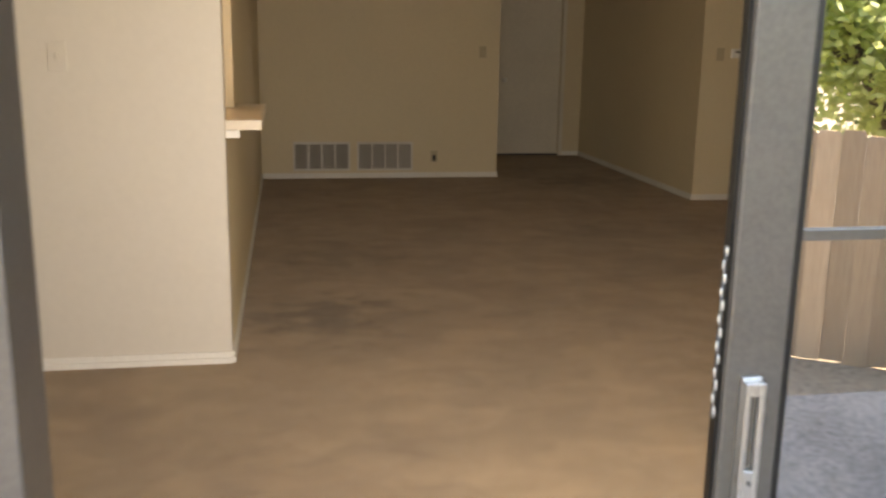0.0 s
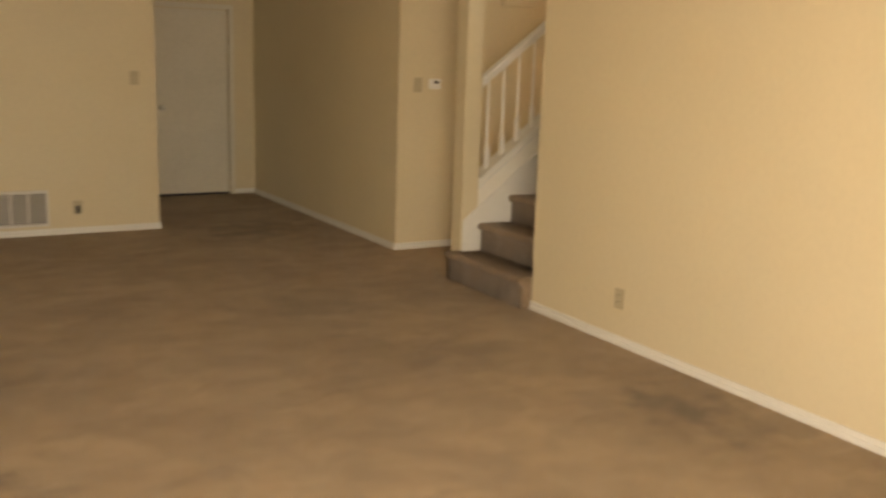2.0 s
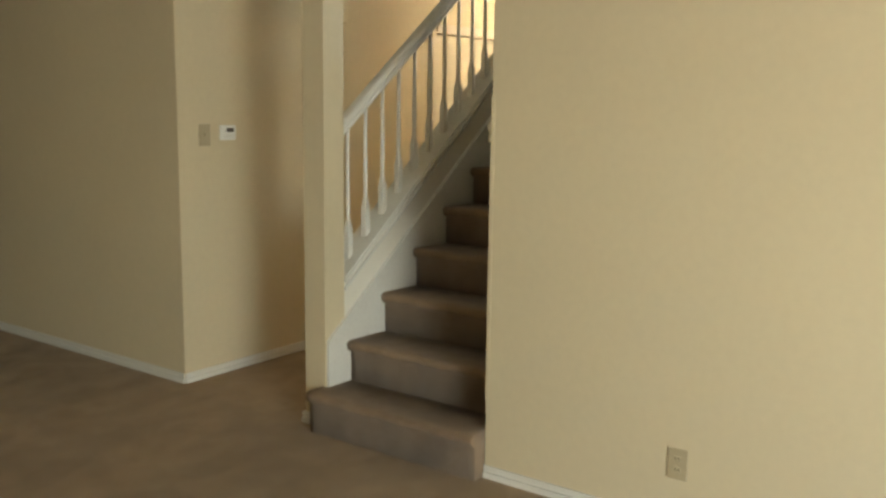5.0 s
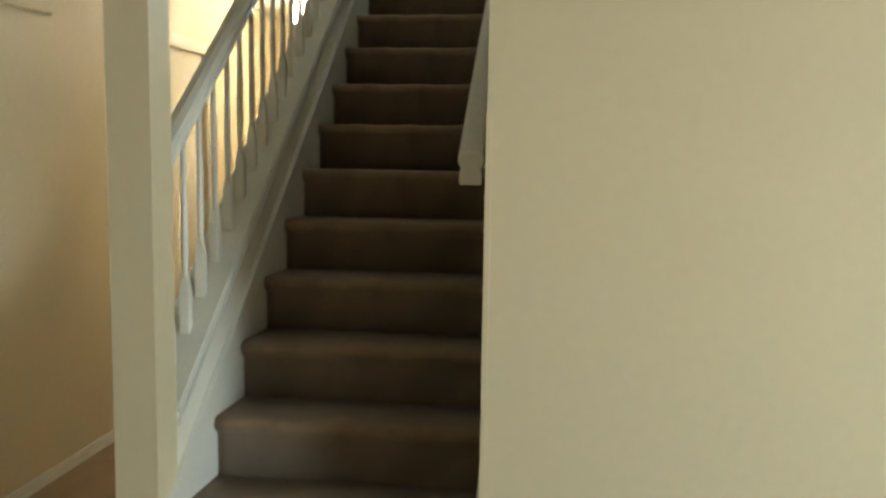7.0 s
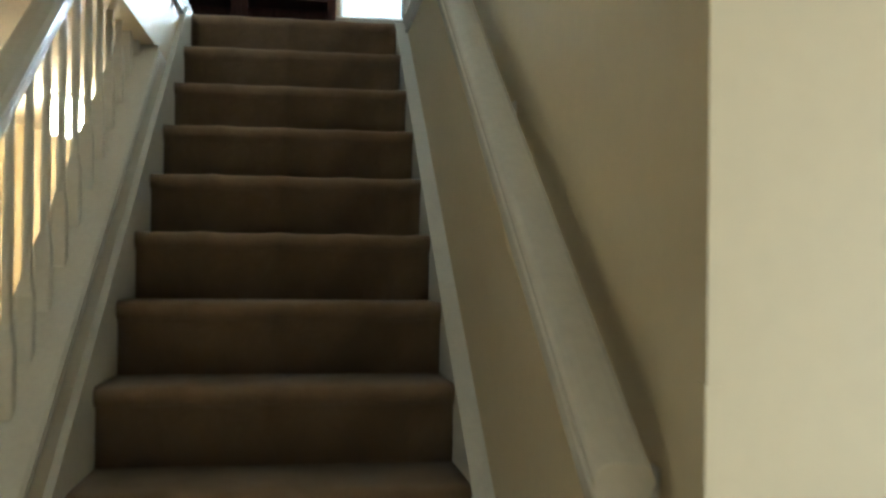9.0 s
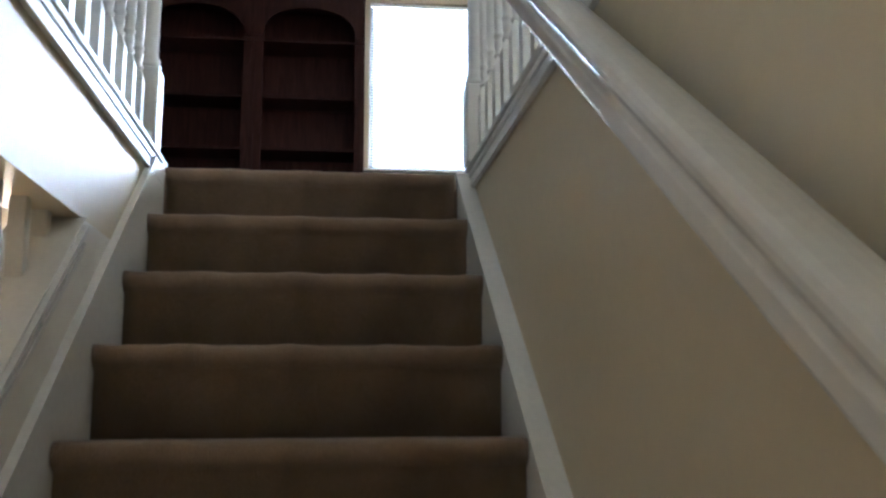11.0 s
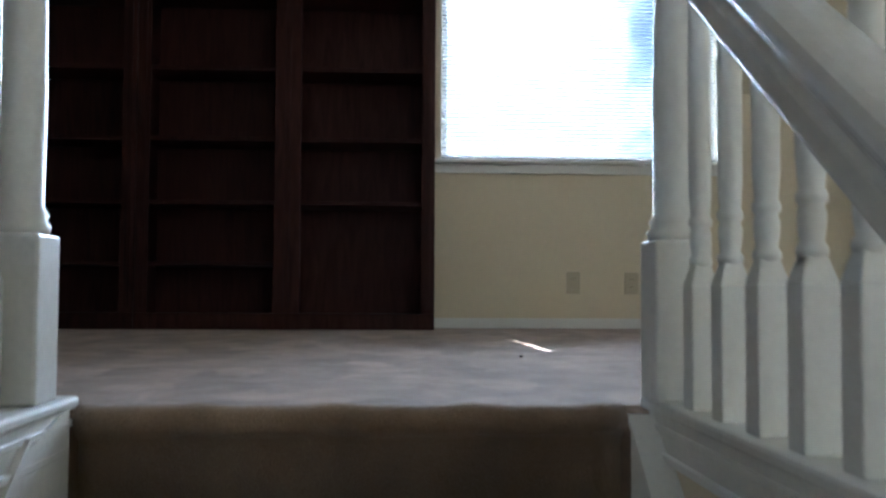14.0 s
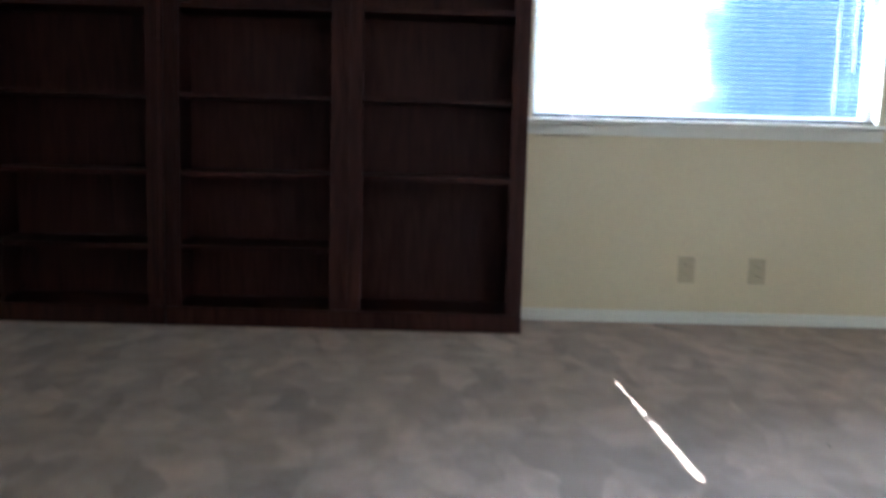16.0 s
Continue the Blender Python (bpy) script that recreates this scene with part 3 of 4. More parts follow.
def guard(y, inner, x0, label, xn):
    """The level railing round the stairwell, upstairs."""
    g = thing("loft_balustrade", (XTOP + 0.05, y, H2), label, "balustrade")
    ztop = H2 + 0.02
    s = 1 if inner > y else -1
    out = [(s * -0.075, -0.026), (s * -0.075, 0.0), (s * 0.068, 0.0), (s * 0.076, -0.008), (s * 0.076, -0.018), (s * 0.066, -0.026)]
    bm = bmesh.new()
    lo, hi = min(y - s * 0.075, inner + s * 0.014), max(y - s * 0.075, inner + s * 0.014)
    box(bm, x0, XTOP + 0.03, lo, hi, ztop - 0.02, ztop, bevel=0.006)
    part("curb_cap", bm, WHITE, g, "white moulded curb cap")
    part("curb_board", boxes((x0, XTOP - 0.005, min(inner + s * 0.001, inner + s * 0.008), max(inner + s * 0.001, inner + s * 0.008), ztop - 0.072, ztop - 0.02)), WHITE, g)
    part("curb_bead", boxes((x0, XTOP - 0.02, min(inner + s * 0.001, inner + s * 0.015), max(inner + s * 0.001, inner + s * 0.015), ztop - 0.084, ztop - 0.072), (x0, XTOP + 0.01, min(inner + s * 0.002, inner + s * 0.012), max(inner + s * 0.002, inner + s * 0.012), ztop - 0.045, ztop - 0.034), bevel=0.002), WHITE, g)
    part("curb_core", boxes((x0, XTOP + 0.02, min(y - s * 0.07, inner), max(y - s * 0.07, inner), H2 - 0.02, ztop - 0.02)), WHITE, g)
    part("newel", newel_mesh(0.245, 1.0), WHITE, g, "square-based turned newel post", at=(xn, y, ztop))
    me = baluster_mesh(0.175, 0.875)
    xx = xn - 0.119
    while xx > x0 + 0.03:
        part("baluster", me, WHITE, g, at=(xx, y, ztop))
        xx -= 0.118
    part("handrail", sweep(bmesh.new(), RAIL, (x0, y, ztop + 0.895), (XTOP + 0.03, y, ztop + 0.895)), WHITE, g)
    return g


guard(YL + 0.041, YL, 0.6, "white painted loft railing with turned balusters and newel", XTOP - 0.082)
guard(YW - 0.024, YW, 1.2, "white painted loft railing on the stairwell wall", XTOP - 0.042)

rail = thing("wall_handrail", (0.15, 0.02, 1.3), "thick white moulded handrail fixed to the stair wall", "handrail")
RSLOPE, RZ0 = 0.715, 1.315
RY = 0.038


def rail_z(x):
    return RZ0 + RSLOPE * x


HALF = [(0.030, -0.045), (0.031, -0.040), (0.031, -0.016), (0.030, -0.012), (0.024, -0.006), (0.024, -0.002), (0.031, 0.006), (0.0355, 0.016), (0.036, 0.026), (0.033, 0.036), (0.025, 0.042), (0.013, 0.045)]
WRAIL = [(-a, b) for a, b in HALF] + [(0.0, 0.046)] + HALF[::-1]
part("rail", sweep(bmesh.new(), [(0.95 * a, 0.97 * b) for a, b in WRAIL], (0.095, RY, rail_z(0.095)), (2.93, RY, rail_z(2.93))), GLOSS, rail)
for bx in (0.17, 0.95, 1.75, 2.55):
    part("bracket", boxes((bx - 0.008, bx + 0.008, YW + 0.001, RY, rail_z(bx) - 0.054, rail_z(bx) - 0.042), (bx - 0.014, bx + 0.014, YW + 0.001, YW + 0.006, rail_z(bx) - 0.07, rail_z(bx) - 0.03), bevel=0.002), WHITE, rail)

# ---- doors ----


def casing(bm, x0, x1, y, z, ny, w=0.06):
    for a, b, zz0, zz1 in ((x0 - w, x0, 0, z + w), (x1, x1 + w, 0, z + w), (x0, x1, z, z + w)):
        ys = sorted((y + ny * 0.001, y + ny * 0.014))
        box(bm, a, b, ys[0], ys[1], zz0, zz1)
        ys = sorted((y + ny * 0.014, y + ny * 0.019))
        if zz0 == 0:
            box(bm, a + 0.012, b - 0.02, ys[0], ys[1], zz0, zz1 - 0.012)
        else:
            box(bm, a, b, ys[0], ys[1], zz0 + 0.012, zz1 - 0.02)
    return bm


hall_door = tagged(part("door_1", boxes((-1.005, -0.232, 5.35, 5.39, 0.022, 1.945), bevel=0.003), DOORWHITE), "flat white painted interior door, closed", "door", kind="structure")
part("door_casing", casing(bmesh.new(), -1.012, -0.224, 5.338, 1.955, -1, 0.05), DOORWHITE, hall_door)
# Black strip, proud of the wall, paints the shade of the gap.
part("gap_shade_strip", boxes((-1.005, -0.232, 5.322, 5.42, 0.001, 0.02)), BLACK, hall_door, "black strip standing for the shade of the gap under the door")
bm = bmesh.new()
lathe(bm, [(0.026, 0), (0.026, 0.006), (0.011, 0.01), (0.011, 0.03), (0.026, 0.038), (0.029, 0.05), (0.02, 0.062), (0.004, 0.066)], 18)
bm.transform(Matrix.Translation((-0.94, 5.35, 0.93)) @ Matrix.Rotation(radians(90), 4, "X"))
part("knob", bm, CHROME, hall_door)

pass_door = tagged(part("door_2", boxes((2.229, 2.981, 1.945, 1.98, 0.015, 1.946), bevel=0.003), DOORWHITE), "white painted interior door in the side passage", "door", kind="structure")
part("door_casing", casing(bmesh.new(), 2.225, 2.985, 1.927, 1.95, -1, 0.065), DOORWHITE, pass_door, "white moulded door casing")
for zz in (0.25, 1.0, 1.65):
    part("hinge", boxes((2.972, 2.984, 1.934, 1.9445, zz, zz + 0.09)), CHROME, pass_door)

# sliding patio door
DY = -4.83
slider = tagged(part("door_3", boxes((-3.99, -3.895, DY - 0.11, DY + 0.012, 0, 2.08), (-2.12, -2.07, DY - 0.11, DY + 0.012, 0, 2.08), (-3.895, -2.12, DY - 0.11, DY + 0.012, 2.03, 2.08), (-3.895, -2.12, DY - 0.10, DY + 0.005, -0.02, 0.012), bevel=0.002), BRONZE), "dark bronze sliding patio door, half open", "sliding door", kind="structure")
panel = part("sliding_panel", boxes((-3.022, -2.938, DY - 0.04, DY - 0.005, 0.014, 2.03), (-2.29, -2.21, DY - 0.04, DY - 0.005, 0.014, 2.03), (-2.938, -2.29, DY - 0.04, DY - 0.005, 0.014, 0.09), (-2.938, -2.29, DY - 0.04, DY - 0.005, 1.96, 2.03), bevel=0.004), BRONZE, slider)
pane = part("pane", boxes((-2.938, -2.29, DY - 0.025, DY - 0.019, 0.09, 1.96)), TINTED, panel)
pane.visible_shadow = False
part("rail_bar", boxes((-2.938, -2.29, DY - 0.034, DY - 0.026, 1.133, 1.147)), BRONZE, panel)
pull = part("pull_handle", boxes((-3.001, -2.972, DY - 0.048, DY - 0.041, 0.63, 0.951), (-3.001, -2.993, DY - 0.060, DY - 0.048, 0.635, 0.946), (-2.980, -2.972, DY - 0.060, DY - 0.048, 0.635, 0.946), (-2.993, -2.980, DY - 0.060, DY - 0.048, 0.927, 0.946), (-2.993, -2.980, DY - 0.060, DY - 0.048, 0.635, 0.820), bevel=0.0015), CHROME, panel, "pale metal pull handle")
part("latch_slot", boxes((-2.9925, -2.9805, DY - 0.0498, DY - 0.0482, 0.821, 0.926)), BRONZE, pull, "dark recessed grip")
part("latch_screw", boxes((-2.989, -2.983, DY - 0.0625, DY - 0.0602, 0.80, 0.806), bevel=0.001), BRONZE, pull)
part("weather_strip", boxes((-3.0265, -3.0222, DY - 0.030, DY - 0.014, 0.02, 2.02)), BLACK, panel, "dark felt weather strip")
part("glazing_bead", boxes((-2.9378, -2.928, DY - 0.036, DY - 0.026, 0.09, 1.96)), BLACK, panel, "dark rubber glazing bead")
fixed = part("fixed_panel", boxes((-2.60, -2.53, DY - 0.09, DY - 0.06, 0.014, 2.03), (-2.20, -2.125, DY - 0.09, DY - 0.06, 0.014, 2.03), (-2.53, -2.20, DY - 0.09, DY - 0.06, 0.014, 0.09), (-2.53, -2.20, DY - 0.09, DY - 0.06, 1.96, 2.03), bevel=0.003), BRONZE, slider)
cord = thing("blind_cord", (-3.034, DY - 0.035, 0.88), "white beaded pull cord hanging beside the patio door", "cord")
bead = bmesh.new()
lathe(bead, [(0.0006, -0.0068), (0.0017, -0.0043), (0.0021, 0.0), (0.0017, 0.0043), (0.0006, 0.0068)], 8)
bead = mesh_of("bead", bead, CHROME)
for i in range(13):
    part("bead", bead, WHITEPL, cord, at=(-3.032 - 0.004 * (i % 2), DY - 0.035, 0.90 + i * 0.0185))
part("string", boxes((-3.0343, -3.0337, DY - 0.0355, DY - 0.0348, 0.89, 1.13)), WHITEPL, cord)

# ---- living room fittings ----


def grille(x0, x1, z0, z1):
    g = thing("return_air_grille", ((x0 + x1) / 2, 3.51, z0), "white enamelled return air grille low on the wall", "vent", "return air grilles")
    # Dark sheet: the shade behind the slats is put into its colour.
    part("backing", boxes((x0 + 0.01, x1 - 0.01, 3.506, 3.509, z0 + 0.01, z1 - 0.01)), GRILLE_DARK, g)
    part("frame", boxes((x0, x1, 3.496, 3.509, z0, z0 + 0.02), (x0, x1, 3.496, 3.509, z1 - 0.02, z1), (x0, x0 + 0.02, 3.496, 3.509, z0 + 0.02, z1 - 0.02), (x1 - 0.02, x1, 3.496, 3.509, z0 + 0.02, z1 - 0.02), bevel=0.002), GRILLE, g)
    w = (x1 - x0 - 0.04) / 4
    for i in range(1, 4):
        c = x0 + 0.02 + w * i
        part("divider", boxes((c - 0.009, c + 0.009, 3.497, 3.508, z0 + 0.02, z1 - 0.02)), GRILLE, g)
    k = 14
    bm = bmesh.new()
    prism(bm, [(-0.005, -0.003), (-0.004, -0.0045), (0.005, 0.003), (0.004, 0.0045)], "x", x0 + 0.02, x1 - 0.02)
    me = mesh_of("slat", bm, GRILLE)
    for i in range(k):
        part("slat", me, GRILLE, g, at=(0, 3.501, z0 + 0.026 + (z1 - z0 - 0.052) * i / (k - 1)))


grille(-3.530, -2.955, 0.075, 0.370)
grille(-2.885, -2.312, 0.075, 0.370)


def plate(name, at, axis, w, h, mat, label, category, kind):
    """A wall plate. axis: the way into the room."""
    g = thing(name, at, label, category)
    bm = boxes((-w / 2, w / 2, -0.006, -0.0005, -h / 2, h / 2), bevel=0.002)
    turn = {"-y": 0, "-x": -90, "y": 180, "x": 90}[axis]
    spin = Matrix.Rotation(radians(turn), 4, "Z")
    bm.transform(spin)
    part("plate", bm, mat, g, at=at)
    if kind == "outlet":
        for s in (-1, 1):
            bm = boxes((-0.013, 0.013, -0.0085, -0.006, s * 0.02 - 0.012, s * 0.02 + 0.012), bevel=0.001)
            bm.transform(spin)
            socket = part("socket", bm, mat, g, at=at)
            bm = boxes((-0.007, -0.005, -0.009, -0.0085, s * 0.02 - 0.004, s * 0.02 + 0.006), (0.005, 0.007, -0.009, -0.0085, s * 0.02 - 0.004, s * 0.02 + 0.006))
            bm.transform(spin)
            part("slots", bm, BLACK, socket, "dark blade slots", at=at)
    elif kind == "switch":
        bm = boxes((-0.005, 0.005, -0.018, -0.006, -0.004, 0.012), (-0.009, 0.009, -0.0075, -0.006, -0.018, 0.018), bevel=0.001)
        bm.transform(spin)
        part("toggle", bm, mat, g, at=at)
    elif kind == "jack":
        bm = boxes((-0.016, 0.016, -0.02, -0.006, -0.045, 0.015), bevel=0.003)
        bm.transform(spin)
        part("jack_block", bm, BLACK, g, at=at)
    return g


plate("outlet", (0.0, -0.82, 0.258), "-x", 0.072, 0.114, PLASTIC, "ivory double outlet on the living room wall", "outlet", "outlet")
plate("wall_jack", (-2.09, 3.51, 0.217), "-y", 0.072, 0.114, PLASTIC, "ivory wall plate with a black jack in it", "wall jack", "jack")
plate("light_switch", (-1.60, 3.51, 1.28), "-y", 0.072, 0.114, PLASTIC, "ivory light switch near the hall opening", "light switch", "switch")
plate("light_switch", (0.217, 1.927, 1.305), "-y", 0.072, 0.114, PLASTIC, "ivory light switch beside the thermostat", "light switch", "switch")
plate("light_switch", (-4.48, -2.021, 1.30), "-y", 0.072, 0.114, DAYLIT_PAINT, "white light switch on the kitchen wall end", "light switch", "switch")
box_switch = thing("light_switch", (0.20, YW, 1.30), "brown surface-mounted light switch under the stair handrail", "light switch")
part("case", boxes((0.165, 0.235, YW + 0.0005, YW + 0.030, 1.245, 1.352), bevel=0.004), BROWNPL, box_switch)
part("toggle", boxes((0.194, 0.206, YW + 0.0305, YW + 0.041, 1.292, 1.308), bevel=0.001), PLASTIC, box_switch)
plate("outlet", (XFAR, -0.548, 2.895), "-x", 0.072, 0.114, PLASTIC, "ivory double outlet under the loft window", "outlet", "outlet")
plate("cable_plate", (XFAR, -0.855, 2.895), "-x", 0.074, 0.114, PLASTIC, "ivory cable plate under the loft window", "cable plate", "outlet")
plate("light_switch", (XFAR, -1.47, 3.96), "-x", 0.072, 0.114, PLASTIC, "ivory light switch beside the loft window", "light switch", "switch")

thermo = thing("thermostat", (0.365, 1.927, 1.27), "small white thermostat with a dark display", "thermostat")
part("case", boxes((0.315, 0.415, 1.902, 1.9265, 1.275, 1.355), bevel=0.006), WHITEPL, thermo)
part("display", boxes((0.347, 0.395, 1.9005, 1.9018, 1.318, 1.340)), GRILLE_DARK, thermo, "dark grey display")
part("button_row", boxes((0.343, 0.351, 1.899, 1.9018, 1.293, 1.30), (0.359, 0.367, 1.899, 1.9018, 1.293, 1.30), (0.375, 0.383, 1.899, 1.9018, 1.293, 1.30), bevel=0.001), GRILLE, thermo)

# chime box high on the passage wall
chime = thing("door_chime", (1.13, 1.927, 1.95), "beige door chime box high on the passage wall", "door chime")
part("cover", boxes((0.96, 1.285, 1.88, 1.9265, 1.945, 2.12), bevel=0.008), PAINT, chime)

counter = thing("serving_counter", (-3.83, -1.5, 1.008), "pale laminate serving counter in the kitchen hatch", "counter")
part("top", boxes((-4.15, -3.70, -1.90, -1.251, 1.008, 1.048), bevel=0.006), LAMINATE, counter)
part("edge_strip", boxes((-3.844, -3.70, -1.251, -0.98, 1.008, 1.048), (-3.844, -3.70, -1.995, -1.90, 1.008, 1.048), (-3.70, -3.695, -1.995, -0.98, 1.007, 1.049)), LAMINATE, counter)
part("bracket", boxes((-3.8445, -3.785, -1.985, -1.965, 0.973, 1.007), bevel=0.003), WHITE, counter)

lamp = thing("ceiling_lamp", (3.40, 1.43, SOF), "lit round glass ceiling lamp in the passage", "ceiling lamp")
bm = bmesh.new()
lathe(bm, [(0.075, SOF - 0.001), (0.075, SOF - 0.02), (0.06, SOF - 0.028)], 24, 3.40, 1.43)
part("canopy", bm, CHROME, lamp)
bm = bmesh.new()
lathe(bm, [(0.05, SOF - 0.03), (0.085, SOF - 0.06), (0.10, SOF - 0.10), (0.09, SOF - 0.14), (0.06, SOF - 0.17), (0.015, SOF - 0.182)], 24, 3.40, 1.43)
globe = part("globe", bm, BULB, lamp, "glowing glass globe")
globe.visible_shadow = False

# ---- loft ----


def bookcase(y0, label, left_extra, right_extra):
    """A dark double bookcase with arched openings; y0 is its side nearest the window."""
    xf, xb, z0, top = 6.155, 6.455, H2, 4.685
    w = 1.432
    b = thing("bookcase", (6.3, y0 + w / 2, H2), label, "bookcase", "loft bookcases")
    for a in (y0 + 0.012, y0 + w - 0.032):
        part("side_panel", boxes((xf + 0.02, xb, a, a + 0.02, z0 + 0.001, top - 0.03)), MAHOGANY, b)
    part("centre_panel", boxes((xf + 0.02, xb, y0 + w / 2 - 0.01, y0 + w / 2 + 0.01, z0 + 0.08, top - 0.03)), MAHOGANY, b)
    part("back_panel", boxes((xb - 0.012, xb, y0 + 0.033, y0 + w - 0.033, z0 + 0.01, top - 0.031)), MAHOGANY, b)
    part("plinth", boxes((xf, xf + 0.02, y0, y0 + w, z0 + 0.001, z0 + 0.08), bevel=0.003), MAHOGANY, b)
    part("plinth_lip", boxes((xf - 0.004, xf + 0.001, y0 + 0.002, y0 + w - 0.002, z0 + 0.066, z0 + 0.078)), MAHOGANY, b)
    for a, c in ((y0, y0 + 0.064), (y0 + 0.648, y0 + 0.776), (y0 + w - 0.064, y0 + w)):
        part("stile", boxes((xf, xf + 0.019, a, c, z0 + 0.08, 4.33), bevel=0.003), MAHOGANY, b)
        m = (a + c) / 2
        part("stile_moulding", boxes((xf - 0.006, xf + 0.001, m - 0.012, m + 0.012, z0 + 0.1, 4.26), bevel=0.002), MAHOGANY, b)
        part("capital", boxes((xf - 0.012, xf + 0.001, a + 0.004, c - 0.004, 4.28, 4.305), (xf - 0.018, xf + 0.001, a + 0.001, c - 0.001, 4.305, 4.32), bevel=0.003), MAHOGANY, b)
    for o0, o1 in ((y0 + 0.064, y0 + 0.648), (y0 + 0.776, y0 + w - 0.064)):
        m, rad = (o0 + o1) / 2, (o1 - o0) / 2
        bm = bmesh.new()
        arc = [(m + rad * math.cos(math.pi * i / 18), 4.33 + 0.195 * max(0.0, math.sin(math.pi * i / 18)) ** 0.8) for i in range(19)]
        lo, hi = [], []
        for y, z in arc:
            lo.append((bm.verts.new((xf, y, z)), bm.verts.new((xf + 0.019, y, z))))
            hi.append((bm.verts.new((xf, y, 4.605)), bm.verts.new((xf + 0.019, y, 4.605))))
        for i in range(18):
            bm.faces.new((lo[i][0], lo[i + 1][0], hi[i + 1][0], hi[i][0]))
            bm.faces.new((lo[i][1], hi[i][1], hi[i + 1][1], lo[i + 1][1]))
            bm.faces.new((lo[i][0], lo[i][1], lo[i + 1][1], lo[i + 1][0]))
            bm.faces.new((hi[i][0], hi[i + 1][0], hi[i + 1][1], hi[i][1]))
        part("arch", bm, MAHOGANY, b, "arched head panel")
    for a, c in ((y0, y0 + 0.064), (y0 + 0.648, y0 + 0.776), (y0 + w - 0.064, y0 + w)):
        part("head_block", boxes((xf, xf + 0.019, a, c, 4.33, 4.605)), MAHOGANY, b)
    part("cornice", boxes((xf - 0.004, xb, y0, y0 + w, 4.605, 4.64), (xf - 0.014, xb, y0 - 0.004, y0 + w + 0.004, 4.64, 4.665), (xf - 0.022, xb, y0 - 0.008, y0 + w + 0.008, 4.665, 4.685), bevel=0.003), MAHOGANY, b)
    levels = [z0 + 0.075, 3.281, 3.59, 3.935, 4.315]
    for k, (o0, o1, extra) in enumerate(((y0 + 0.034, y0 + w / 2 - 0.012, right_extra), (y0 + w / 2 + 0.012, y0 + w - 0.034, left_extra))):
        for z in levels + ([2.985] if extra else []):
            part("shelf", boxes((xf + 0.021, xb - 0.014, o0, o1, z - 0.02, z), bevel=0.002), MAHOGANY, b)
    return b


bookcase(0.188, "tall dark mahogany bookcase with two arches, empty, beside the window", True, False)
bookcase(0.188 + 1.436, "tall dark mahogany double bookcase with arches, empty", True, True)
bookcase(0.188 + 2 * 1.436, "tall dark mahogany double bookcase against the side wall", True, True)

far_case = thing("bookcase", (6.3, -2.6, H2), "dark wooden bookcase standing past the loft window", "bookcase", "loft bookcases")
for a in (-2.19, -3.07):
    part("side_panel", boxes((6.16, 6.455, a, a + 0.02, H2 + 0.001, 4.43)), MAHOGANY, far_case)
part("back_panel", boxes((6.443, 6.455, -3.049, -2.191, H2 + 0.01, 4.42)), MAHOGANY, far_case)
part("cornice", boxes((6.145, 6.455, -3.08, -2.16, 4.431, 4.46), bevel=0.003), MAHOGANY, far_case)
part("plinth", boxes((6.16, 6.18, -3.049, -2.191, H2 + 0.001, H2 + 0.08)), MAHOGANY, far_case)
for z in (H2 + 0.1, 3.05, 3.4, 3.75, 4.1):
    part("shelf", boxes((6.165, 6.442, -3.049, -2.191, z - 0.02, z), bevel=0.002), MAHOGANY, far_case)


# window
win = tagged(part("window_1", boxes((6.545, 6.585, WY0, WY0 + 0.035, WZ0, WZ1), (6.545, 6.585, WY1 - 0.035, WY1, WZ0, WZ1), (6.545, 6.585, WY0 + 0.035, WY1 - 0.035, WZ0, WZ0 + 0.035), (6.545, 6.585, WY0 + 0.035, WY1 - 0.035, WZ1 - 0.035, WZ1)), WHITEPL), "wide white framed loft window with open mini blinds", "window", kind="structure")
for a, c in ((WY0 + 0.035, WY1 - 0.035),):
    p = part("pane", boxes((6.562, 6.567, a, c, WZ0 + 0.035, WZ1 - 0.035)), PANE, win)
    p.visible_shadow = False
part("sill", boxes((6.41, 6.545, WY0 - 0.03, WY1 + 0.045, WZ0 - 0.022, WZ0 - 0.001), bevel=0.005), WHITE, win, "white painted wooden sill")
part("apron", boxes((6.446, XFAR - 0.0005, WY0 - 0.02, WY1 + 0.04, WZ0 - 0.07, WZ0 - 0.022), bevel=0.003), WHITE, win)


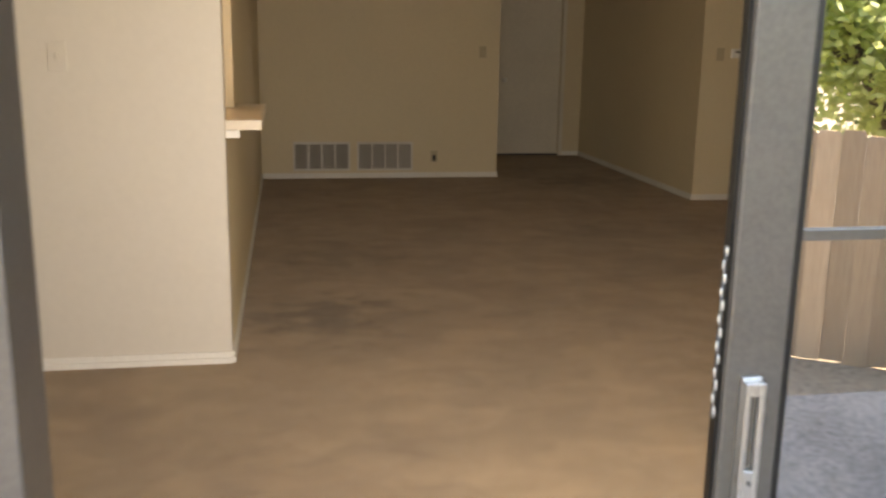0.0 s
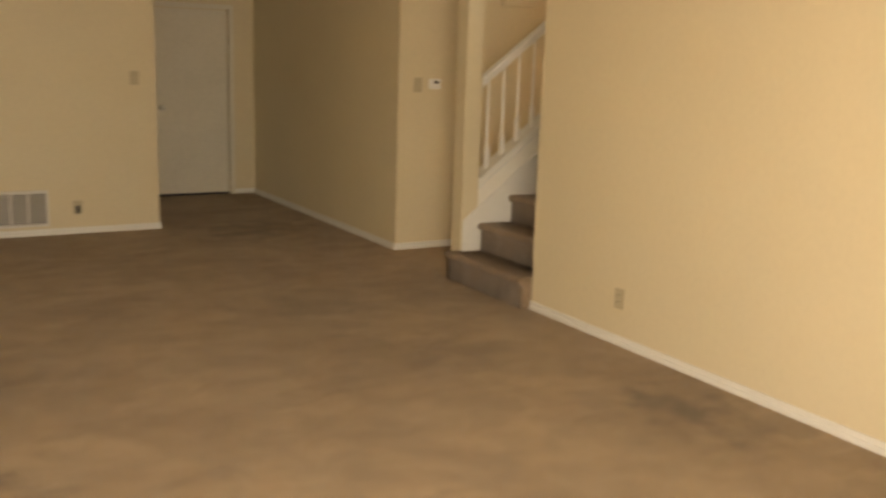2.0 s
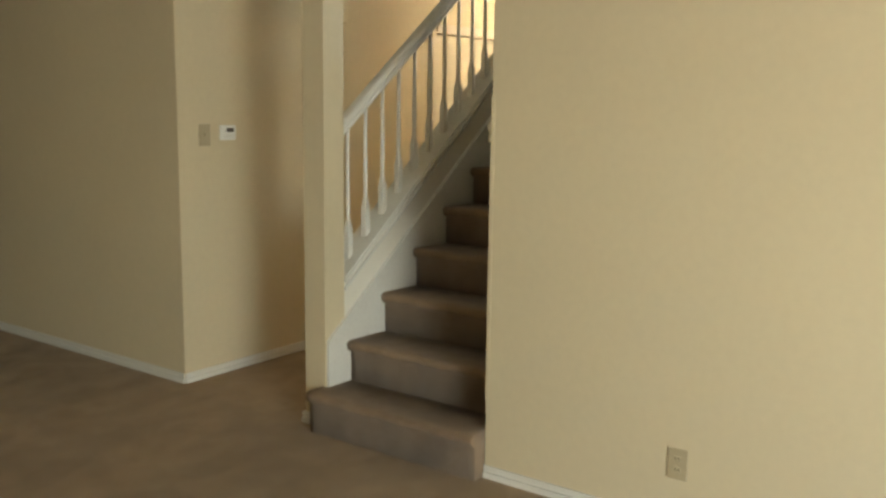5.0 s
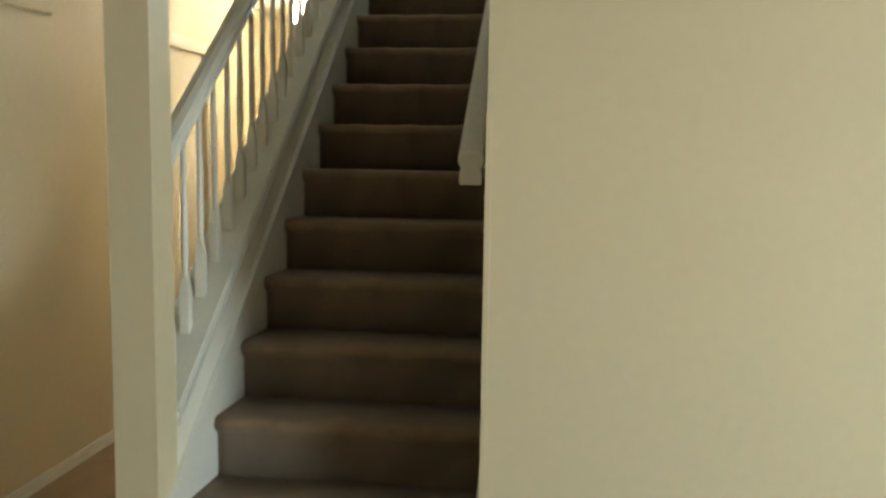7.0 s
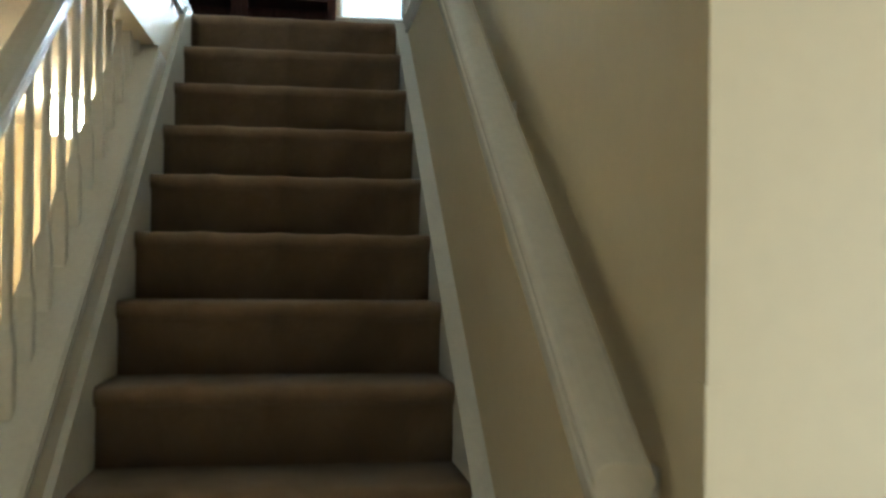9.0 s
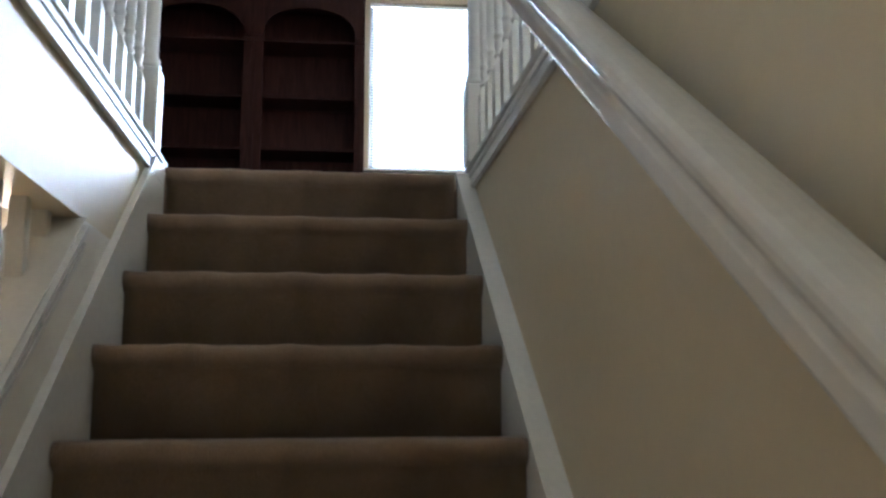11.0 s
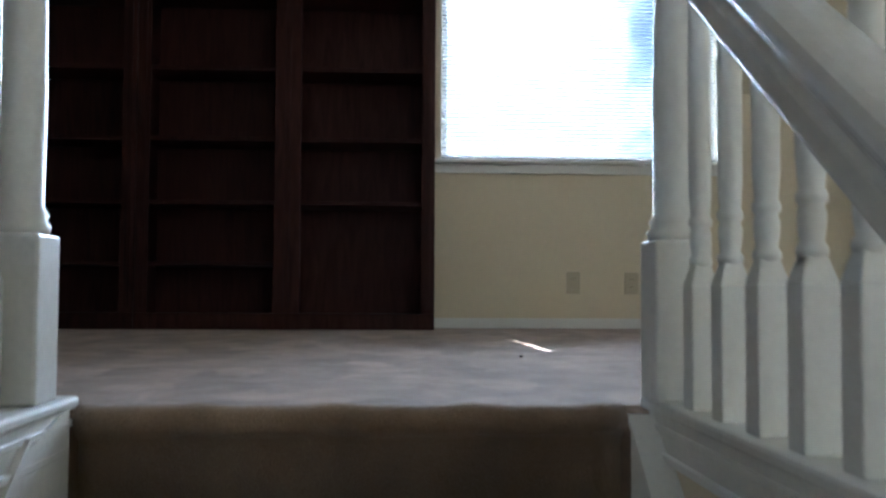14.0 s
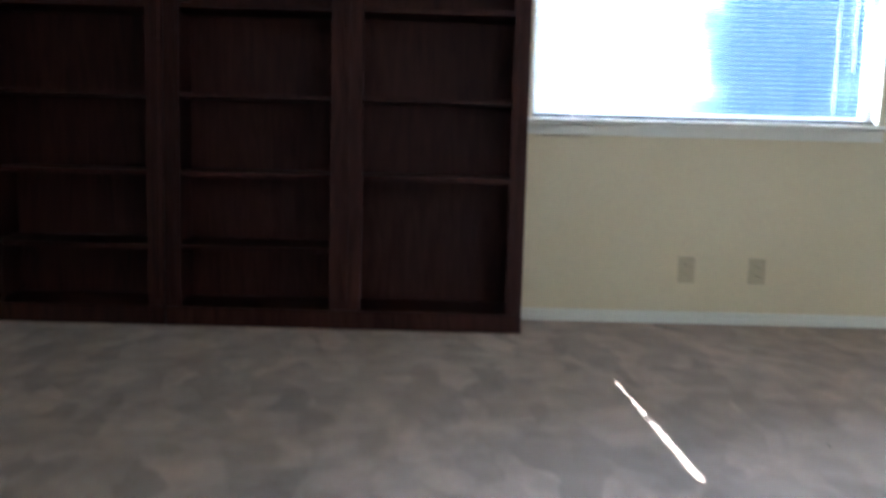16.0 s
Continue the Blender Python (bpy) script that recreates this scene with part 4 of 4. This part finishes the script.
def blind(y0, y1, label, drift=lambda i: 0.0):
    """An open mini blind: head rail, level slats, ladder strings, bottom rail."""
    b = thing("mini_blind", (6.50, (y0 + y1) / 2, WZ1), label, "blind")
    part("head_rail", boxes((6.485, 6.515, y0, y1, WZ1 - 0.03, WZ1 - 0.001), bevel=0.002), WHITEPL, b)
    part("bottom_rail", boxes((6.488, 6.512, y0, y1, WZ0 + 0.004, WZ0 + 0.018), bevel=0.002), SLAT, b)
    bm = bmesh.new()
    prof = [(-0.0125, -0.0004), (-0.006, 0.0002), (0.0, 0.0004), (0.006, 0.0002), (0.0125, -0.0004)]
    prism(bm, prof + [(x, z - 0.0004) for x, z in prof[::-1]], "y", y0 + 0.002, y1 - 0.002)
    me = mesh_of("slat", bm, SLAT)
    k = 57
    for i in range(k):
        part("slat", me, SLAT, b, at=(6.50, drift(i) + random.uniform(-0.0015, 0.0015), WZ0 + 0.03 + i * 0.0201))
    for y in ([y0 + 0.12, (y0 + y1) / 2, y1 - 0.12] if y1 - y0 > 0.4 else [(y0 + y1) / 2]):
        for xx in (6.4865, 6.5135):
            part("ladder_string", boxes((xx - 0.0004, xx + 0.0004, y - 0.0005, y + 0.0005, WZ0 + 0.01, WZ1 - 0.03)), SLAT, b)
    return b


# Slats shifted sideways taper and break the sunlit slit between the blinds.
bl = blind(WY0 + 0.008, -0.036, "mini blind with thin level open slats", lambda i: 0.017 if i in (21, 22, 23) else 0.0125 * max(0.0, 1 - i / 30))
part("lift_cord", boxes((6.478, 6.481, -1.142, -1.138, WZ0 + 0.02, WZ1 - 0.03)), WHITEPL, bl)
part("tilt_wand", boxes((6.477, 6.482, -1.215, -1.210, WZ0 + 0.22, WZ1 - 0.03)), WHITEPL, bl)
# Added strip of blind; the gap beside it lets the sun streak through.
blind(-0.028, WY1 - 0.006, "narrow strip of blind slats added to leave a slit for sunlight")

# crumbs on the loft carpet
for cx, cy in ((4.12, -0.305), (4.30, 0.02), (4.85, -0.52)):
    bm = bmesh.new()
    bmesh.ops.create_icosphere(bm, subdivisions=1, radius=0.006)
    bm.transform(Matrix.Translation((cx, cy, H2 + 0.004)) @ Matrix.Diagonal((1.3, 0.8, 0.6, 1)))
    tagged(part("crumb", bm, BLACK), "tiny dark crumb lying on the loft carpet", "debris", "carpet crumbs")

# ---- outside ----
structure("ground", boxes((-600, 600, -600, 600, -0.9, -0.6)), SOIL, "dry bare ground stretching to the horizon", "ground")
structure("patio", boxes((-7, 1.0, -7.15, -4.94, -0.6, -0.06)), CONCRETE, "grey concrete patio slab", "patio")
# Added out of view so that its shadow covers the patio.
structure("patio_shade_block", boxes((1.0, 6.6, -7.32, -4.94, -0.6, 5.2)), STUCCO, "unseen stucco block added to shade the patio", "wall")
structure("wall_foundation", boxes((-6.5, 6.6, -4.94, 5.45, -0.6, -0.14)), STUCCO, "stucco foundation under the house", "foundation")

FENCE_AT, FENCE_TURN = Vector((-0.42, -9.1, -0.6)), radians(33)
fence = thing("fence", FENCE_AT, "weathered wooden privacy fence at the end of the yard", "fence")
fence.rotation_euler.z = FENCE_TURN
along = Matrix.Translation(FENCE_AT) @ Matrix.Rotation(FENCE_TURN, 4, "Z")


def fence_part(name, me, at):
    ob = new(name, me)
    ob.parent, ob.location = fence, at
    return ob


board = bmesh.new()
prism(board, [(-0.0705, 0.0), (0.0705, 0.0), (0.0705, 1.45), (0.055, 1.475), (-0.055, 1.475), (-0.0705, 1.45)], "y", -0.009, 0.009)
board = mesh_of("board", board, FENCE)
for i in range(96):
    fence_part("board", board, (-6.8 + i * 0.142, random.uniform(-0.004, 0.004), random.uniform(-0.02, 0.015)))
crossbar = mesh_of("rail", boxes((-6.9, 6.8, -0.06, -0.012, 0.0, 0.085)), FENCE)
for z in (0.3, 1.15):
    fence_part("rail", crossbar, (0, 0, z))
stake = mesh_of("post", boxes((-0.045, 0.045, -0.15, -0.061, 0.0, 1.5)), FENCE)
for i in range(6):
    fence_part("post", stake, (-6.6 + i * 2.4, 0, 0))


def tree(at, height, spread, leaves, seed, label):
    rnd = random.Random(seed)
    t = thing("tree", at, label, "tree")
    bm = bmesh.new()
    tips = []

    def limb(a, d, length, r, level):
        b = a + d * length
        side = d.orthogonal().normalized()
        other = d.cross(side)
        rings = []
        for p, rr in ((a, r), (b, r * 0.62)):
            rings.append([bm.verts.new(p + (side * math.cos(k * math.pi / 3) + other * math.sin(k * math.pi / 3)) * rr) for k in range(6)])
        for k in range(6):
            bm.faces.new((rings[0][k], rings[0][(k + 1) % 6], rings[1][(k + 1) % 6], rings[1][k]))
        if level >= 3:
            tips.append(b)
            return
        if level >= 1:
            tips.append(b)
        for _ in range(3 if level else 5):
            nd = (d * 0.6 + Vector((rnd.uniform(-1, 1), rnd.uniform(-1, 1), rnd.uniform(-0.25, 0.8)))).normalized()
            limb(b, nd, length * rnd.uniform(0.55, 0.8), r * 0.6, level + 1)

    limb(Vector(at), Vector((0.05, 0.02, 1)).normalized(), height * 0.32, 0.13, 0)
    part("trunk", bm, BARK, t)
    verts, faces = [], []
    for _ in range(leaves):
        c = rnd.choice(tips) + Vector((rnd.gauss(0, spread), rnd.gauss(0, spread), rnd.gauss(0, spread * 0.8)))
        d = Vector((rnd.uniform(-1, 1), rnd.uniform(-1, 1), rnd.uniform(-0.9, 0.5))).normalized()
        s = d.cross(Vector((rnd.uniform(-1, 1), rnd.uniform(-1, 1), 1))).normalized()
        ln, wd = rnd.uniform(0.08, 0.14), rnd.uniform(0.03, 0.05)
        k = len(verts)
        verts += [c, c + d * ln * 0.5 + s * wd, c + d * ln, c + d * ln * 0.5 - s * wd]
        faces.append((k, k + 1, k + 2, k + 3))
    me = bpy.data.meshes.new("crown")
    me.from_pydata(verts, [], faces)
    me.materials.append(LEAF)
    tagged(part("crown", me, LEAF, t), kind="stuff")
    return t


tree((1.9, -11.6, -0.6), 3.6, 0.42, 26000, 3, "leafy green tree behind the fence")
tree((-1.6, -12.6, -0.6), 3.6, 0.42, 20000, 5, "leafy green tree behind the fence")
structure("backdrop", boxes((34.0, 34.1, -30.0, 30.0, -2.0, 18.0)), SKYDROP, "distant bright sky with blue and white cloud", "backdrop")
